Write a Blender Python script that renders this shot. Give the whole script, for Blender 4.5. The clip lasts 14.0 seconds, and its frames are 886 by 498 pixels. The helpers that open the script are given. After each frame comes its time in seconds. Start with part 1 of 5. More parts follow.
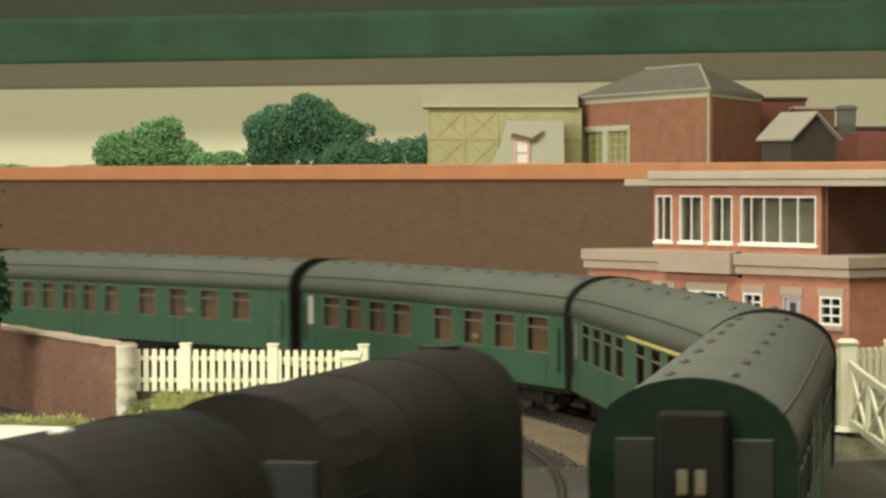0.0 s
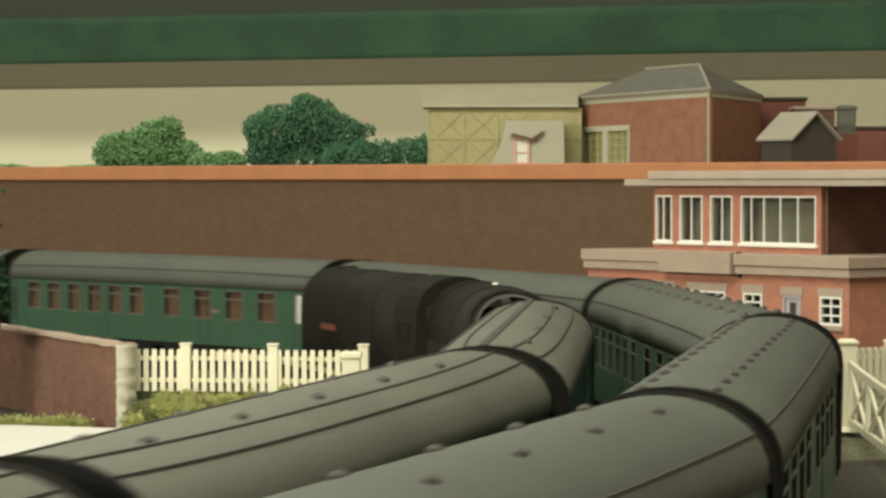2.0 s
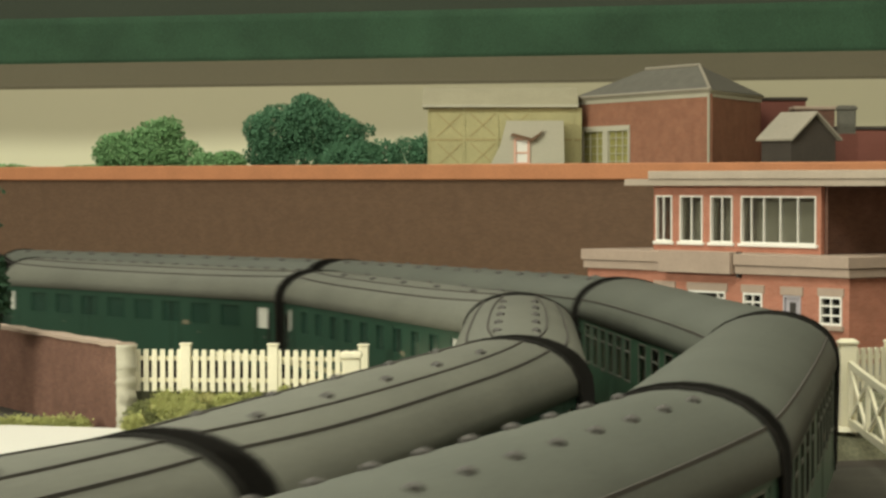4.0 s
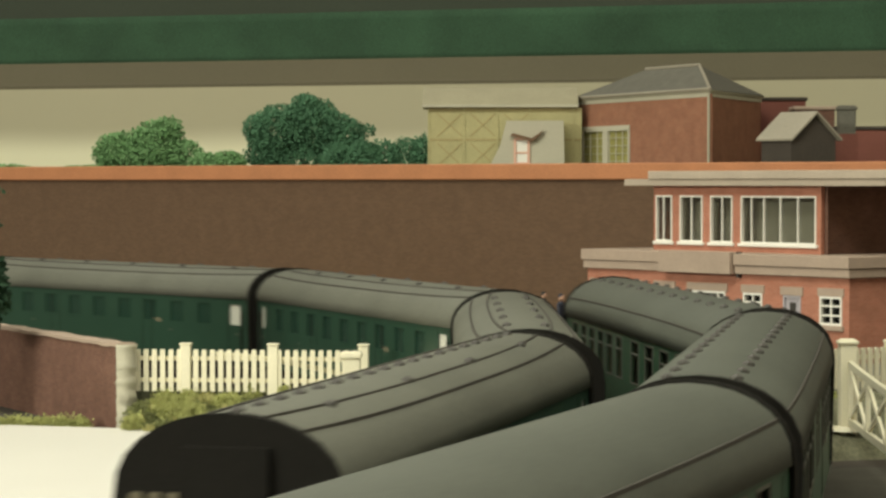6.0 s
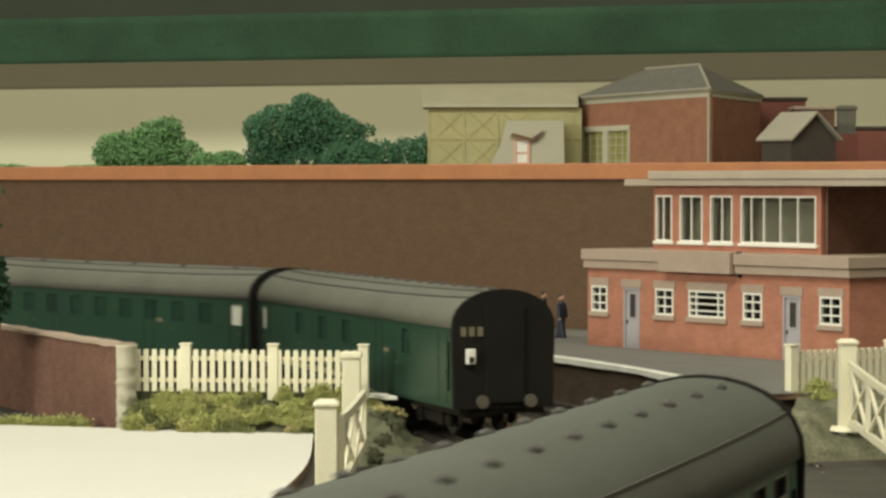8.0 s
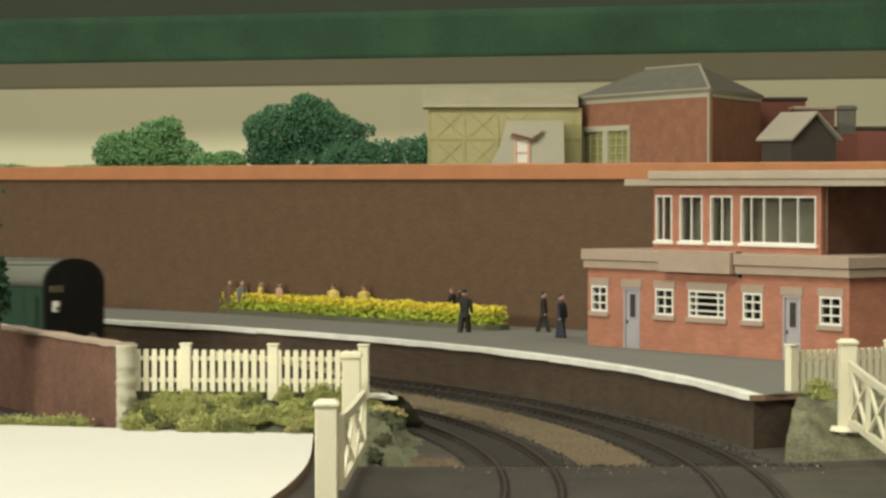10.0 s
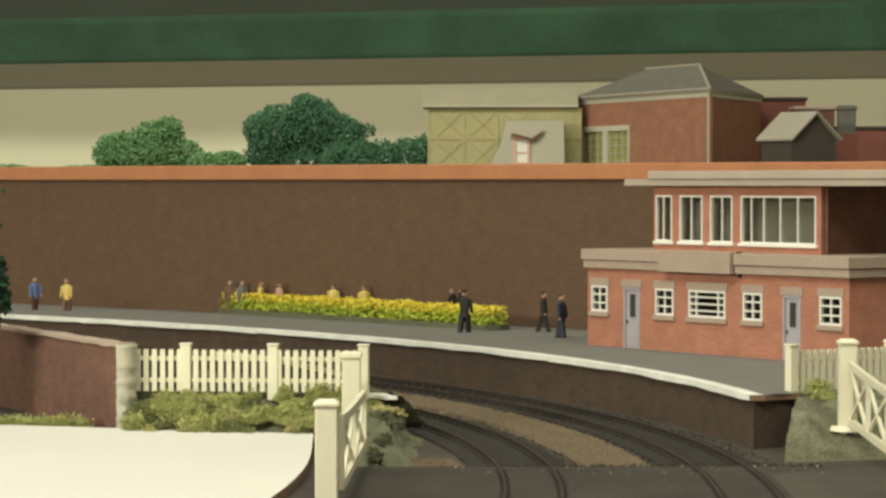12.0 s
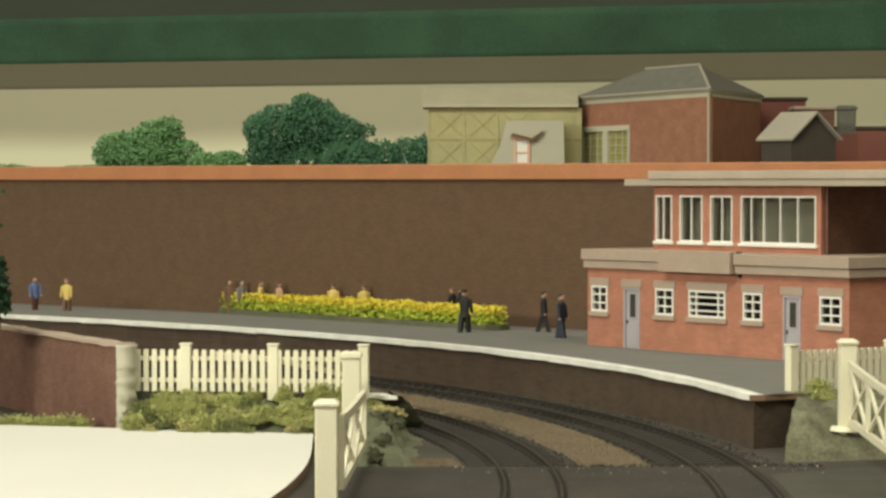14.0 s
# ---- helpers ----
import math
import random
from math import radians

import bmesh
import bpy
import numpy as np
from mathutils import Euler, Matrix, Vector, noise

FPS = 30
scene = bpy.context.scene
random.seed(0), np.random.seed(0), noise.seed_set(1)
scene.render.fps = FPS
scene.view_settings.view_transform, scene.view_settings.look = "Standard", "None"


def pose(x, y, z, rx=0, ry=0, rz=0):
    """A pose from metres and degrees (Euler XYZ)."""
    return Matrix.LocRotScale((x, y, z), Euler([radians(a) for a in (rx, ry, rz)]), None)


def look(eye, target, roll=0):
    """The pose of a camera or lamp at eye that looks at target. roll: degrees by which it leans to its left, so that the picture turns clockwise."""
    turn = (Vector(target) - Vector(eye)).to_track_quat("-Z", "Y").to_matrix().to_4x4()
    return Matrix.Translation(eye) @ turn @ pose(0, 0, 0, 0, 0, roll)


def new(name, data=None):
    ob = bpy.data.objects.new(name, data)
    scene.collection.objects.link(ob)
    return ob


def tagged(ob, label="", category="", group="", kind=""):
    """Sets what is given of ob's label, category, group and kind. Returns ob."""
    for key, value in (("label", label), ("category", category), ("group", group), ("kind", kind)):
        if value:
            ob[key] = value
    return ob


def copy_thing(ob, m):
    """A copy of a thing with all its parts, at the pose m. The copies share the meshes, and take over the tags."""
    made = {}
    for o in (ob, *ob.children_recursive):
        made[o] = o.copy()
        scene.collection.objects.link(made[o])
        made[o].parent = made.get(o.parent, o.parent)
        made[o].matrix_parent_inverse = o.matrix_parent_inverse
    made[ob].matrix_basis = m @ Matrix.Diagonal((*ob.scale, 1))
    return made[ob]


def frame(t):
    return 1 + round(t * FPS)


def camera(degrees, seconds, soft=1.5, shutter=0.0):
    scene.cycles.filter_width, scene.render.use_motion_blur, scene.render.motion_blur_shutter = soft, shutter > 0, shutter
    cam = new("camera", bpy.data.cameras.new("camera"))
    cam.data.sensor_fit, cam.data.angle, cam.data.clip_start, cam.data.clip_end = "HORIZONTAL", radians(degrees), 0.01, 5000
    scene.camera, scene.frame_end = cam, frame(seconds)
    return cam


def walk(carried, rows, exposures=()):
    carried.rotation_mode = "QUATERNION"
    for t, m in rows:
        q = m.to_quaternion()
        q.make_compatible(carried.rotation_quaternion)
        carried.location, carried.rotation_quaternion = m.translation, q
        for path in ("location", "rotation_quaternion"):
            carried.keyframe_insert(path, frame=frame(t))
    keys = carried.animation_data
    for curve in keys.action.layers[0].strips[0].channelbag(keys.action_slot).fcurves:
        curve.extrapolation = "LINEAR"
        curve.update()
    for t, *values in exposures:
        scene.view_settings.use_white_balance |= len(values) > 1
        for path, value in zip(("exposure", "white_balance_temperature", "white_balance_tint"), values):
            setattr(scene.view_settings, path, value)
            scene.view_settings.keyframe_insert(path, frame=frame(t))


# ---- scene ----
MM = 0.001
cam = camera(19.45, 14.0, soft=2.7, shutter=0.5)
EYE = pose(0, 0, 0.0891, 90 - 1.455, 0, 0)
# the camera's own metering drifts a little as the trains pass
METER = [(0, 0.12), (0.5, 0.06), (1, 0.0), (1.5, -0.06), (2, -0.08), (3, -0.14), (5.5, -0.12), (6, -0.18), (6.5, -0.40), (7, -0.32), (7.5, -0.30), (8, -0.26), (10.3, -0.18), (14, -0.18)]
walk(cam, [(0, EYE), (14, EYE)], METER)

# ---- light: a closed hobby room with ceiling fittings, all out of view ----
world = bpy.data.worlds.new("room_air")
scene.world = world
world.use_nodes = True
world.node_tree.nodes["Background"].inputs["Color"].default_value = (1.0, 0.93, 0.76, 1)
world.node_tree.nodes["Background"].inputs["Strength"].default_value = 0.25

# unseen tubes; the right-hand one (550, 250) is added fill for the right side
LAMPS = [(-650, 150, 1180, 26.0), (550, 250, 1180, 11.0), (-500, 1750, 1180, 8.0)]
for lx, ly, lz, watts in LAMPS:
    data = bpy.data.lights.new("ceiling_tube", "AREA")
    data.shape, data.size, data.size_y, data.energy = "RECTANGLE", 1.1, 0.12, watts
    data.color = (0.955, 0.945, 0.775)
    lamp = new("ceiling_tube", data)
    lamp.matrix_world = pose(lx * MM, ly * MM, lz * MM)
# long unseen strip light, assumed on the left wall to brighten the upright faces
data = bpy.data.lights.new("assumed_wall_tube", "AREA")
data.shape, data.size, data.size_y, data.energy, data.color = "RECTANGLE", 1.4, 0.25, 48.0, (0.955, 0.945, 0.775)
new("assumed_wall_tube", data).matrix_world = look((-2.45, -0.75, 0.72), (0.0, 0.95, 0.03))


# ---- materials ----
def mat(name, color, rough=0.6, metal=0.0, var=0.15, coarse=60.0, fine=900.0, bump=0.15, spec=0.5, island=0.0, pieces=0.0, emit=0.0):
    m = bpy.data.materials.new(name)
    m.use_nodes = True
    nt = m.node_tree
    n, l = nt.nodes, nt.links
    b = n["Principled BSDF"]
    b.inputs["Roughness"].default_value = rough
    b.inputs["Metallic"].default_value = metal
    b.inputs["Specular IOR Level"].default_value = spec
    tc = n.new("ShaderNodeTexCoord")
    big, small = n.new("ShaderNodeTexNoise"), n.new("ShaderNodeTexNoise")
    big.inputs["Scale"].default_value, small.inputs["Scale"].default_value = coarse, fine
    big.inputs["Detail"].default_value, small.inputs["Detail"].default_value = 4, 3
    l.new(tc.outputs["Object"], big.inputs["Vector"])
    l.new(tc.outputs["Object"], small.inputs["Vector"])
    add = n.new("ShaderNodeMath")
    add.operation = "ADD"
    l.new(big.outputs["Fac"], add.inputs[0])
    l.new(small.outputs["Fac"], add.inputs[1])
    last = add.outputs[0]
    if island or pieces:
        src = n.new("ShaderNodeNewGeometry").outputs["Random Per Island"] if island else n.new("ShaderNodeObjectInfo").outputs["Random"]
        k = n.new("ShaderNodeMath")
        k.operation = "MULTIPLY_ADD"
        l.new(src, k.inputs[0])
        k.inputs[1].default_value = (island or pieces)
        l.new(last, k.inputs[2])
        last = k.outputs[0]
    rng = n.new("ShaderNodeMapRange")
    rng.inputs["From Min"].default_value, rng.inputs["From Max"].default_value = 0.6, 1.4 + (island or pieces)
    rng.inputs["To Min"].default_value, rng.inputs["To Max"].default_value = 1 - var, 1 + var
    l.new(last, rng.inputs["Value"])
    mul = n.new("ShaderNodeVectorMath")
    mul.operation = "SCALE"
    mul.inputs[0].default_value = color[:3]
    l.new(rng.outputs["Result"], mul.inputs["Scale"])
    l.new(mul.outputs["Vector"], b.inputs["Base Color"])
    if bump:
        bp = n.new("ShaderNodeBump")
        bp.inputs["Strength"].default_value, bp.inputs["Distance"].default_value = bump, 0.0005
        l.new(small.outputs["Fac"], bp.inputs["Height"])
        l.new(bp.outputs["Normal"], b.inputs["Normal"])
    if emit:
        b.inputs["Emission Color"].default_value = (*color[:3], 1)
        b.inputs["Emission Strength"].default_value = emit
    return m


def brick_mat(name, c1, c2, mortar, rough=0.85, blotch=0.13):
    m = bpy.data.materials.new(name)
    m.use_nodes = True
    nt = m.node_tree
    n, l = nt.nodes, nt.links
    b = n["Principled BSDF"]
    b.inputs["Roughness"].default_value = rough
    b.inputs["Specular IOR Level"].default_value = 0.25
    tc, sep, com = n.new("ShaderNodeTexCoord"), n.new("ShaderNodeSeparateXYZ"), n.new("ShaderNodeCombineXYZ")
    l.new(tc.outputs["Object"], sep.inputs[0])
    s = n.new("ShaderNodeMath")
    l.new(sep.outputs["X"], s.inputs[0])
    l.new(sep.outputs["Y"], s.inputs[1])
    l.new(s.outputs[0], com.inputs["X"])
    l.new(sep.outputs["Z"], com.inputs["Y"])
    br = n.new("ShaderNodeTexBrick")
    br.inputs["Scale"].default_value = 167
    br.inputs["Brick Width"].default_value, br.inputs["Row Height"].default_value = 0.5, 0.17
    br.inputs["Mortar Size"].default_value = 0.016
    br.inputs["Color1"].default_value, br.inputs["Color2"].default_value = (*c1, 1), (*c2, 1)
    br.inputs["Mortar"].default_value = (*mortar, 1)
    l.new(com.outputs[0], br.inputs["Vector"])
    no = n.new("ShaderNodeTexNoise")
    no.inputs["Scale"].default_value, no.inputs["Detail"].default_value = 110, 7
    l.new(tc.outputs["Object"], no.inputs["Vector"])
    rng = n.new("ShaderNodeMapRange")
    rng.inputs["From Min"].default_value, rng.inputs["From Max"].default_value = 0.3, 0.7
    rng.inputs["To Min"].default_value, rng.inputs["To Max"].default_value = 1 - blotch, 1 + blotch
    l.new(no.outputs["Fac"], rng.inputs["Value"])
    mul = n.new("ShaderNodeVectorMath")
    mul.operation = "SCALE"
    l.new(br.outputs["Color"], mul.inputs[0])
    l.new(rng.outputs["Result"], mul.inputs["Scale"])
    l.new(mul.outputs["Vector"], b.inputs["Base Color"])
    bp = n.new("ShaderNodeBump")
    bp.inputs["Strength"].default_value, bp.inputs["Distance"].default_value, bp.invert = 0.3, 0.0002, True
    l.new(br.outputs["Fac"], bp.inputs["Height"])
    l.new(bp.outputs["Normal"], b.inputs["Normal"])
    return m


def glass_mat(name, tint=(0.8, 0.85, 0.8), clear=0.8):
    m = bpy.data.materials.new(name)
    m.use_nodes = True
    nt = m.node_tree
    n, l = nt.nodes, nt.links
    out = n["Material Output"]
    tr, gl, mx = n.new("ShaderNodeBsdfTransparent"), n.new("ShaderNodeBsdfGlossy"), n.new("ShaderNodeMixShader")
    tr.inputs["Color"].default_value = (*tint, 1)
    gl.inputs["Roughness"].default_value = 0.12
    mx.inputs[0].default_value = 1 - clear
    l.new(tr.outputs[0], mx.inputs[1])
    l.new(gl.outputs[0], mx.inputs[2])
    l.new(mx.outputs[0], out.inputs["Surface"])
    return m


M = dict(
    wall=brick_mat("brown_brick_paper", (0.140, 0.083, 0.050), (0.115, 0.067, 0.041), (0.130, 0.089, 0.060), blotch=0.08),
    station=brick_mat("red_brick_card", (0.46, 0.19, 0.125), (0.40, 0.155, 0.10), (0.46, 0.26, 0.19), blotch=0.12),
    hillbrick=brick_mat("orange_brick_card", (0.33, 0.145, 0.09), (0.28, 0.118, 0.074), (0.32, 0.19, 0.13), blotch=0.12),
    lowbrick=brick_mat("weathered_and_shade_brick_paper", (0.18, 0.092, 0.065), (0.14, 0.070, 0.052), (0.18, 0.115, 0.09)),
    platbrick=brick_mat("dark_platform_brick", (0.088, 0.060, 0.041), (0.066, 0.046, 0.033), (0.088, 0.066, 0.050)),
    coping=mat("orange_coping_card", (0.46, 0.19, 0.085), 0.7, var=0.15),
    stone=mat("grey_buff_card", (0.41, 0.315, 0.25), 0.8, var=0.10),
    slab=mat("roof_slab_card", (0.45, 0.375, 0.30), 0.8, var=0.10),
    white=mat("white_paint", (0.84, 0.82, 0.76), 0.5, var=0.05),
    cream=mat("cream_plastic", (0.78, 0.735, 0.56), 0.45, var=0.06),
    edge=mat("worn_white_edge", (0.80, 0.79, 0.73), 0.7, var=0.22, coarse=90),
    platform=mat("grey_platform_card", (0.17, 0.165, 0.15), 0.9, var=0.10),
    door=mat("lilac_grey_paint", (0.42, 0.39, 0.42), 0.55, var=0.06),
    glass=glass_mat("window_glass", (0.70, 0.71, 0.66), 0.90),
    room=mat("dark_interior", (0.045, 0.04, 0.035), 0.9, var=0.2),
    slate=mat("slate_roof", (0.118, 0.112, 0.092), 0.8, var=0.2, coarse=200),
    yellowboard=mat("yellow_green_boarding", (0.42, 0.385, 0.20), 0.8, var=0.12, coarse=120),
    yellowdark=mat("olive_framing", (0.37, 0.31, 0.15), 0.8, var=0.12),
    render=mat("cream_render_card", (0.48, 0.455, 0.36), 0.8, var=0.08),
    pink=mat("pink_window_paint", (0.70, 0.42, 0.32), 0.6, var=0.05),
    olive=mat("olive_glazing", (0.30, 0.28, 0.09), 0.35, var=0.25, coarse=300),
    shedroof=mat("olive_sheet_roof", (0.32, 0.295, 0.205), 0.85, var=0.12),
    upper=mat("pale_upper_room", (0.42, 0.40, 0.34), 0.9, var=0.15),
    tin=mat("pale_sheet_roof", (0.30, 0.27, 0.215), 0.7, var=0.12),
    darkwood=mat("dark_timber", (0.05, 0.04, 0.032), 0.85, var=0.2),
    red=mat("red_paint_card", (0.19, 0.062, 0.045), 0.7, var=0.12),
    ground=mat("dark_scenic_ground", (0.055, 0.045, 0.035), 0.95, var=0.35, coarse=40, bump=0.5),
    tarmac=mat("crossing_tarmac", (0.036, 0.030, 0.023), 0.9, var=0.6, coarse=38, bump=0.4),
    ballast=mat("tan_ballast", (0.155, 0.118, 0.074), 0.95, var=0.3, island=0.8),
    darkballast=mat("oily_ballast", (0.030, 0.025, 0.020), 0.95, var=0.35, island=0.8),
    sleeper=mat("sleeper", (0.040, 0.034, 0.028), 0.8, var=0.2, pieces=0.5),
    rail=mat("rail_steel", (0.075, 0.063, 0.052), 0.45, 0.6, var=0.2),
    card=mat("white_card_road", (0.67, 0.65, 0.60), 0.8, var=0.03, coarse=12),
    cardedge=mat("brown_card_edge", (0.22, 0.14, 0.09), 0.9, var=0.1),
    leafa=mat("bright_leaf", (0.21, 0.39, 0.17), 0.9, var=0.22, island=0.9, bump=0, coarse=30),
    leafb=mat("dark_leaf", (0.10, 0.235, 0.13), 0.9, var=0.25, island=0.9, bump=0, coarse=30),
    sage=mat("sage_green_bank", (0.142, 0.140, 0.088), 0.95, var=0.6, coarse=110, bump=0.8),
    apron=mat("greenish_grey_road", (0.056, 0.051, 0.039), 0.9, var=0.35, coarse=45, bump=0.4),
    herb=mat("green_foliage", (0.40, 0.415, 0.15), 0.95, var=0.4, island=0.9, bump=0, coarse=90),
    scrub=mat("olive_foliage", (0.44, 0.42, 0.17), 0.95, var=0.45, island=0.9, bump=0, coarse=60),
    hollow_shade_leaf=mat("green_undergrowth_with_shade", (0.19, 0.205, 0.08), 0.95, var=0.45, island=0.9, bump=0, coarse=90),
    moss=mat("mossy_ground", (0.115, 0.12, 0.07), 0.95, var=0.4, coarse=80, bump=0.6),
    straw=mat("straw_foliage", (0.49, 0.43, 0.20), 0.95, var=0.35, island=0.9, bump=0),
    flower=mat("yellow_flower", (0.74, 0.62, 0.07), 0.9, var=0.3, island=0.9, bump=0),
    stem=mat("fresh_green_stem", (0.48, 0.55, 0.07), 0.9, var=0.3, island=0.9, bump=0),
    bark=mat("bark", (0.07, 0.05, 0.035), 0.95, var=0.3),
    sky=mat("graded_sky_board", (0.56, 0.49, 0.36), 0.9, var=0.05, coarse=6),
    shelf=mat("brown_shelf_board", (0.145, 0.128, 0.085), 0.85, var=0.08, coarse=10),
    curtain=mat("green_curtain", (0.034, 0.080, 0.044), 0.95, var=0.5, coarse=18),
    plaster=mat("room_plaster", (0.66, 0.60, 0.49), 0.9, var=0.05, coarse=3),
    darkwall=mat("dark_upper_wall", (0.048, 0.060, 0.042), 0.9, var=0.15, coarse=6),
    carpet=mat("room_floor", (0.16, 0.13, 0.10), 0.95, var=0.2, coarse=8),
    roofa=mat("grey_coach_roof", (0.080, 0.086, 0.070), 0.62, var=0.24, coarse=22, bump=0.25),
    roofb=mat("weathered_coach_roof", (0.121, 0.123, 0.100), 0.62, var=0.24, coarse=22, bump=0.25),
    vent=mat("dark_vent", (0.06, 0.055, 0.05), 0.6),
    strip=mat("dark_rain_strip", (0.055, 0.050, 0.042), 0.6),
    green=mat("southern_green", (0.021, 0.056, 0.036), 0.38, var=0.12, coarse=50, bump=0.03),
    greena=mat("dull_green", (0.042, 0.094, 0.057), 0.42, var=0.12, coarse=50, bump=0.03),
    black=mat("coach_end_black", (0.014, 0.013, 0.011), 0.75, var=0.2, spec=0.12),
    under=mat("underframe_black", (0.026, 0.023, 0.020), 0.8, var=0.3, spec=0.12),
    loco=mat("weathered_loco_black", (0.0190, 0.0180, 0.0150), 0.6, var=0.4, coarse=35, spec=0.10),
    cabgreen=mat("dark_cab_green", (0.010, 0.021, 0.013), 0.55, var=0.3, spec=0.10),
    leafc=mat("shaded_leaf", (0.022, 0.062, 0.03), 0.9, var=0.4, island=0.9, bump=0, coarse=30),
    steel=mat("wheel_steel", (0.25, 0.23, 0.20), 0.35, 0.8),
    seat=mat("orange_brown_interior", (0.27, 0.155, 0.10), 0.8, var=0.2),
    dullseat=mat("dim_interior", (0.02, 0.042, 0.03), 0.85, var=0.2),
    darkglass=mat("dark_green_glass", (0.019, 0.047, 0.033), 0.18, var=0.1, bump=0, spec=0.5),
    glassdark=mat("dark_cab_glass", (0.028, 0.033, 0.025), 0.2, var=0.1, bump=0, spec=0.4),
    faded=mat("faded_figure_paint", (0.16, 0.14, 0.09), 0.8),
    frosted=mat("frosted_lavatory_glass", (0.62, 0.62, 0.55), 0.4, var=0.05),
    yellow=mat("first_class_yellow", (0.62, 0.52, 0.16), 0.5),
    nameplate=mat("red_nameplate", (0.17, 0.05, 0.035), 0.5),
    skin=mat("painted_skin", (0.55, 0.33, 0.23), 0.7),
    blue=mat("painted_blue", (0.12, 0.17, 0.34), 0.7),
    navy=mat("painted_navy", (0.025, 0.03, 0.05), 0.7),
    ink=mat("painted_black", (0.016, 0.015, 0.015), 0.7),
    maroon=mat("painted_maroon", (0.10, 0.035, 0.03), 0.7),
    lemon=mat("painted_yellow", (0.72, 0.55, 0.16), 0.7),
    brown=mat("painted_brown", (0.16, 0.09, 0.05), 0.7),
    grey=mat("painted_grey", (0.22, 0.21, 0.20), 0.7),
)


def graded_sky():
    """Board colour, from a pale foot to a duller beige higher up."""
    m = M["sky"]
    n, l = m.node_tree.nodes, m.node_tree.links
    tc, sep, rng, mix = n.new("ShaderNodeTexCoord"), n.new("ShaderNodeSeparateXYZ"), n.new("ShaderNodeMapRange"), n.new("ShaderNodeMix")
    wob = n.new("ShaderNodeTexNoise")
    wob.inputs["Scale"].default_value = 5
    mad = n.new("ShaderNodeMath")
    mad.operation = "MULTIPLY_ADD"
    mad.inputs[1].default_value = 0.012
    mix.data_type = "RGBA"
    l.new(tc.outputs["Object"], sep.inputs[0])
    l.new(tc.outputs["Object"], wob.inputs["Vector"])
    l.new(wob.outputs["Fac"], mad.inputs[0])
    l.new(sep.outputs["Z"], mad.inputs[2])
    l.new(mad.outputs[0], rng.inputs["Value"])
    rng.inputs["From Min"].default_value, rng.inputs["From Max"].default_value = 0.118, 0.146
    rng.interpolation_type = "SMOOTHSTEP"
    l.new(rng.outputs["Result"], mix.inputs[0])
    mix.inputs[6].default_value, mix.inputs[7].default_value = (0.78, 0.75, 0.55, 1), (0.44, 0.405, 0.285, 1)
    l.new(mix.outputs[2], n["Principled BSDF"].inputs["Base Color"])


graded_sky()


# ---- mesh helpers, all in millimetres ----
def part(name, bm, material, parent=None, label="", m=None, smooth=False):
    bm.normal_update()
    me = bpy.data.meshes.new(name)
    bm.transform(Matrix.Scale(MM, 4))
    if smooth:
        for fc in bm.faces:
            fc.smooth = True
    bm.to_mesh(me)
    bm.free()
    for one in material if isinstance(material, (list, tuple)) else [material]:
        me.materials.append(M[one])
    ob = new(name, me)
    if parent is not None:
        ob.parent = parent
    if m is not None:
        ob.matrix_basis = m
    if label:
        tagged(ob, label)
    return ob


def again(name, me, parent, m):
    ob = new(name, me)
    ob.parent = parent
    ob.matrix_basis = m
    return ob


def at(x, y, z, rz=0.0, rx=0.0, ry=0.0):
    return pose(x * MM, y * MM, z * MM, rx, ry, rz)


def thing(name, label, category, m=None, group="", kind=""):
    ob = new(name)
    ob.empty_display_size = 0.01
    if m is not None:
        ob.matrix_basis = m
    return tagged(ob, label, category, group, kind)


def quad(bm, pts, mi=0):
    fc = bm.faces.new([bm.verts.new(p) for p in pts])
    fc.material_index = mi
    return fc


def box(bm, x0, x1, y0, y1, z0, z1, mi=0, bevel=0.0):
    v = [bm.verts.new((x, y, z)) for z in (z0, z1) for y in (y0, y1) for x in (x0, x1)]
    fs = [bm.faces.new([v[i] for i in f]) for f in ((0, 2, 3, 1), (4, 5, 7, 6), (0, 1, 5, 4), (2, 6, 7, 3), (0, 4, 6, 2), (1, 3, 7, 5))]
    for fc in fs:
        fc.material_index = mi
    if bevel:
        es = list({e for fc in fs for e in fc.edges})
        for fc in bmesh.ops.bevel(bm, geom=es, offset=bevel, segments=1, affect="EDGES")["faces"]:
            fc.material_index = mi
    return v


def boxed(x0, x1, y0, y1, z0, z1, bevel=0.0):
    bm = bmesh.new()
    box(bm, x0, x1, y0, y1, z0, z1, 0, bevel)
    return bm


def cyl(bm, c, axis, r0, r1, h, n=12, mi=0):
    w = Vector(axis).normalized()
    u = w.orthogonal().normalized()
    v = w.cross(u)
    c = Vector(c)
    lo = [bm.verts.new(c + (u * math.cos(a) + v * math.sin(a)) * r0) for a in [i * 2 * math.pi / n for i in range(n)]]
    hi = [bm.verts.new(c + w * h + (u * math.cos(a) + v * math.sin(a)) * r1) for a in [i * 2 * math.pi / n for i in range(n)]]
    fs = [bm.faces.new((lo[i], lo[(i + 1) % n], hi[(i + 1) % n], hi[i])) for i in range(n)]
    fs += [bm.faces.new(lo[::-1]), bm.faces.new(hi)]
    for fc in fs:
        fc.material_index = mi


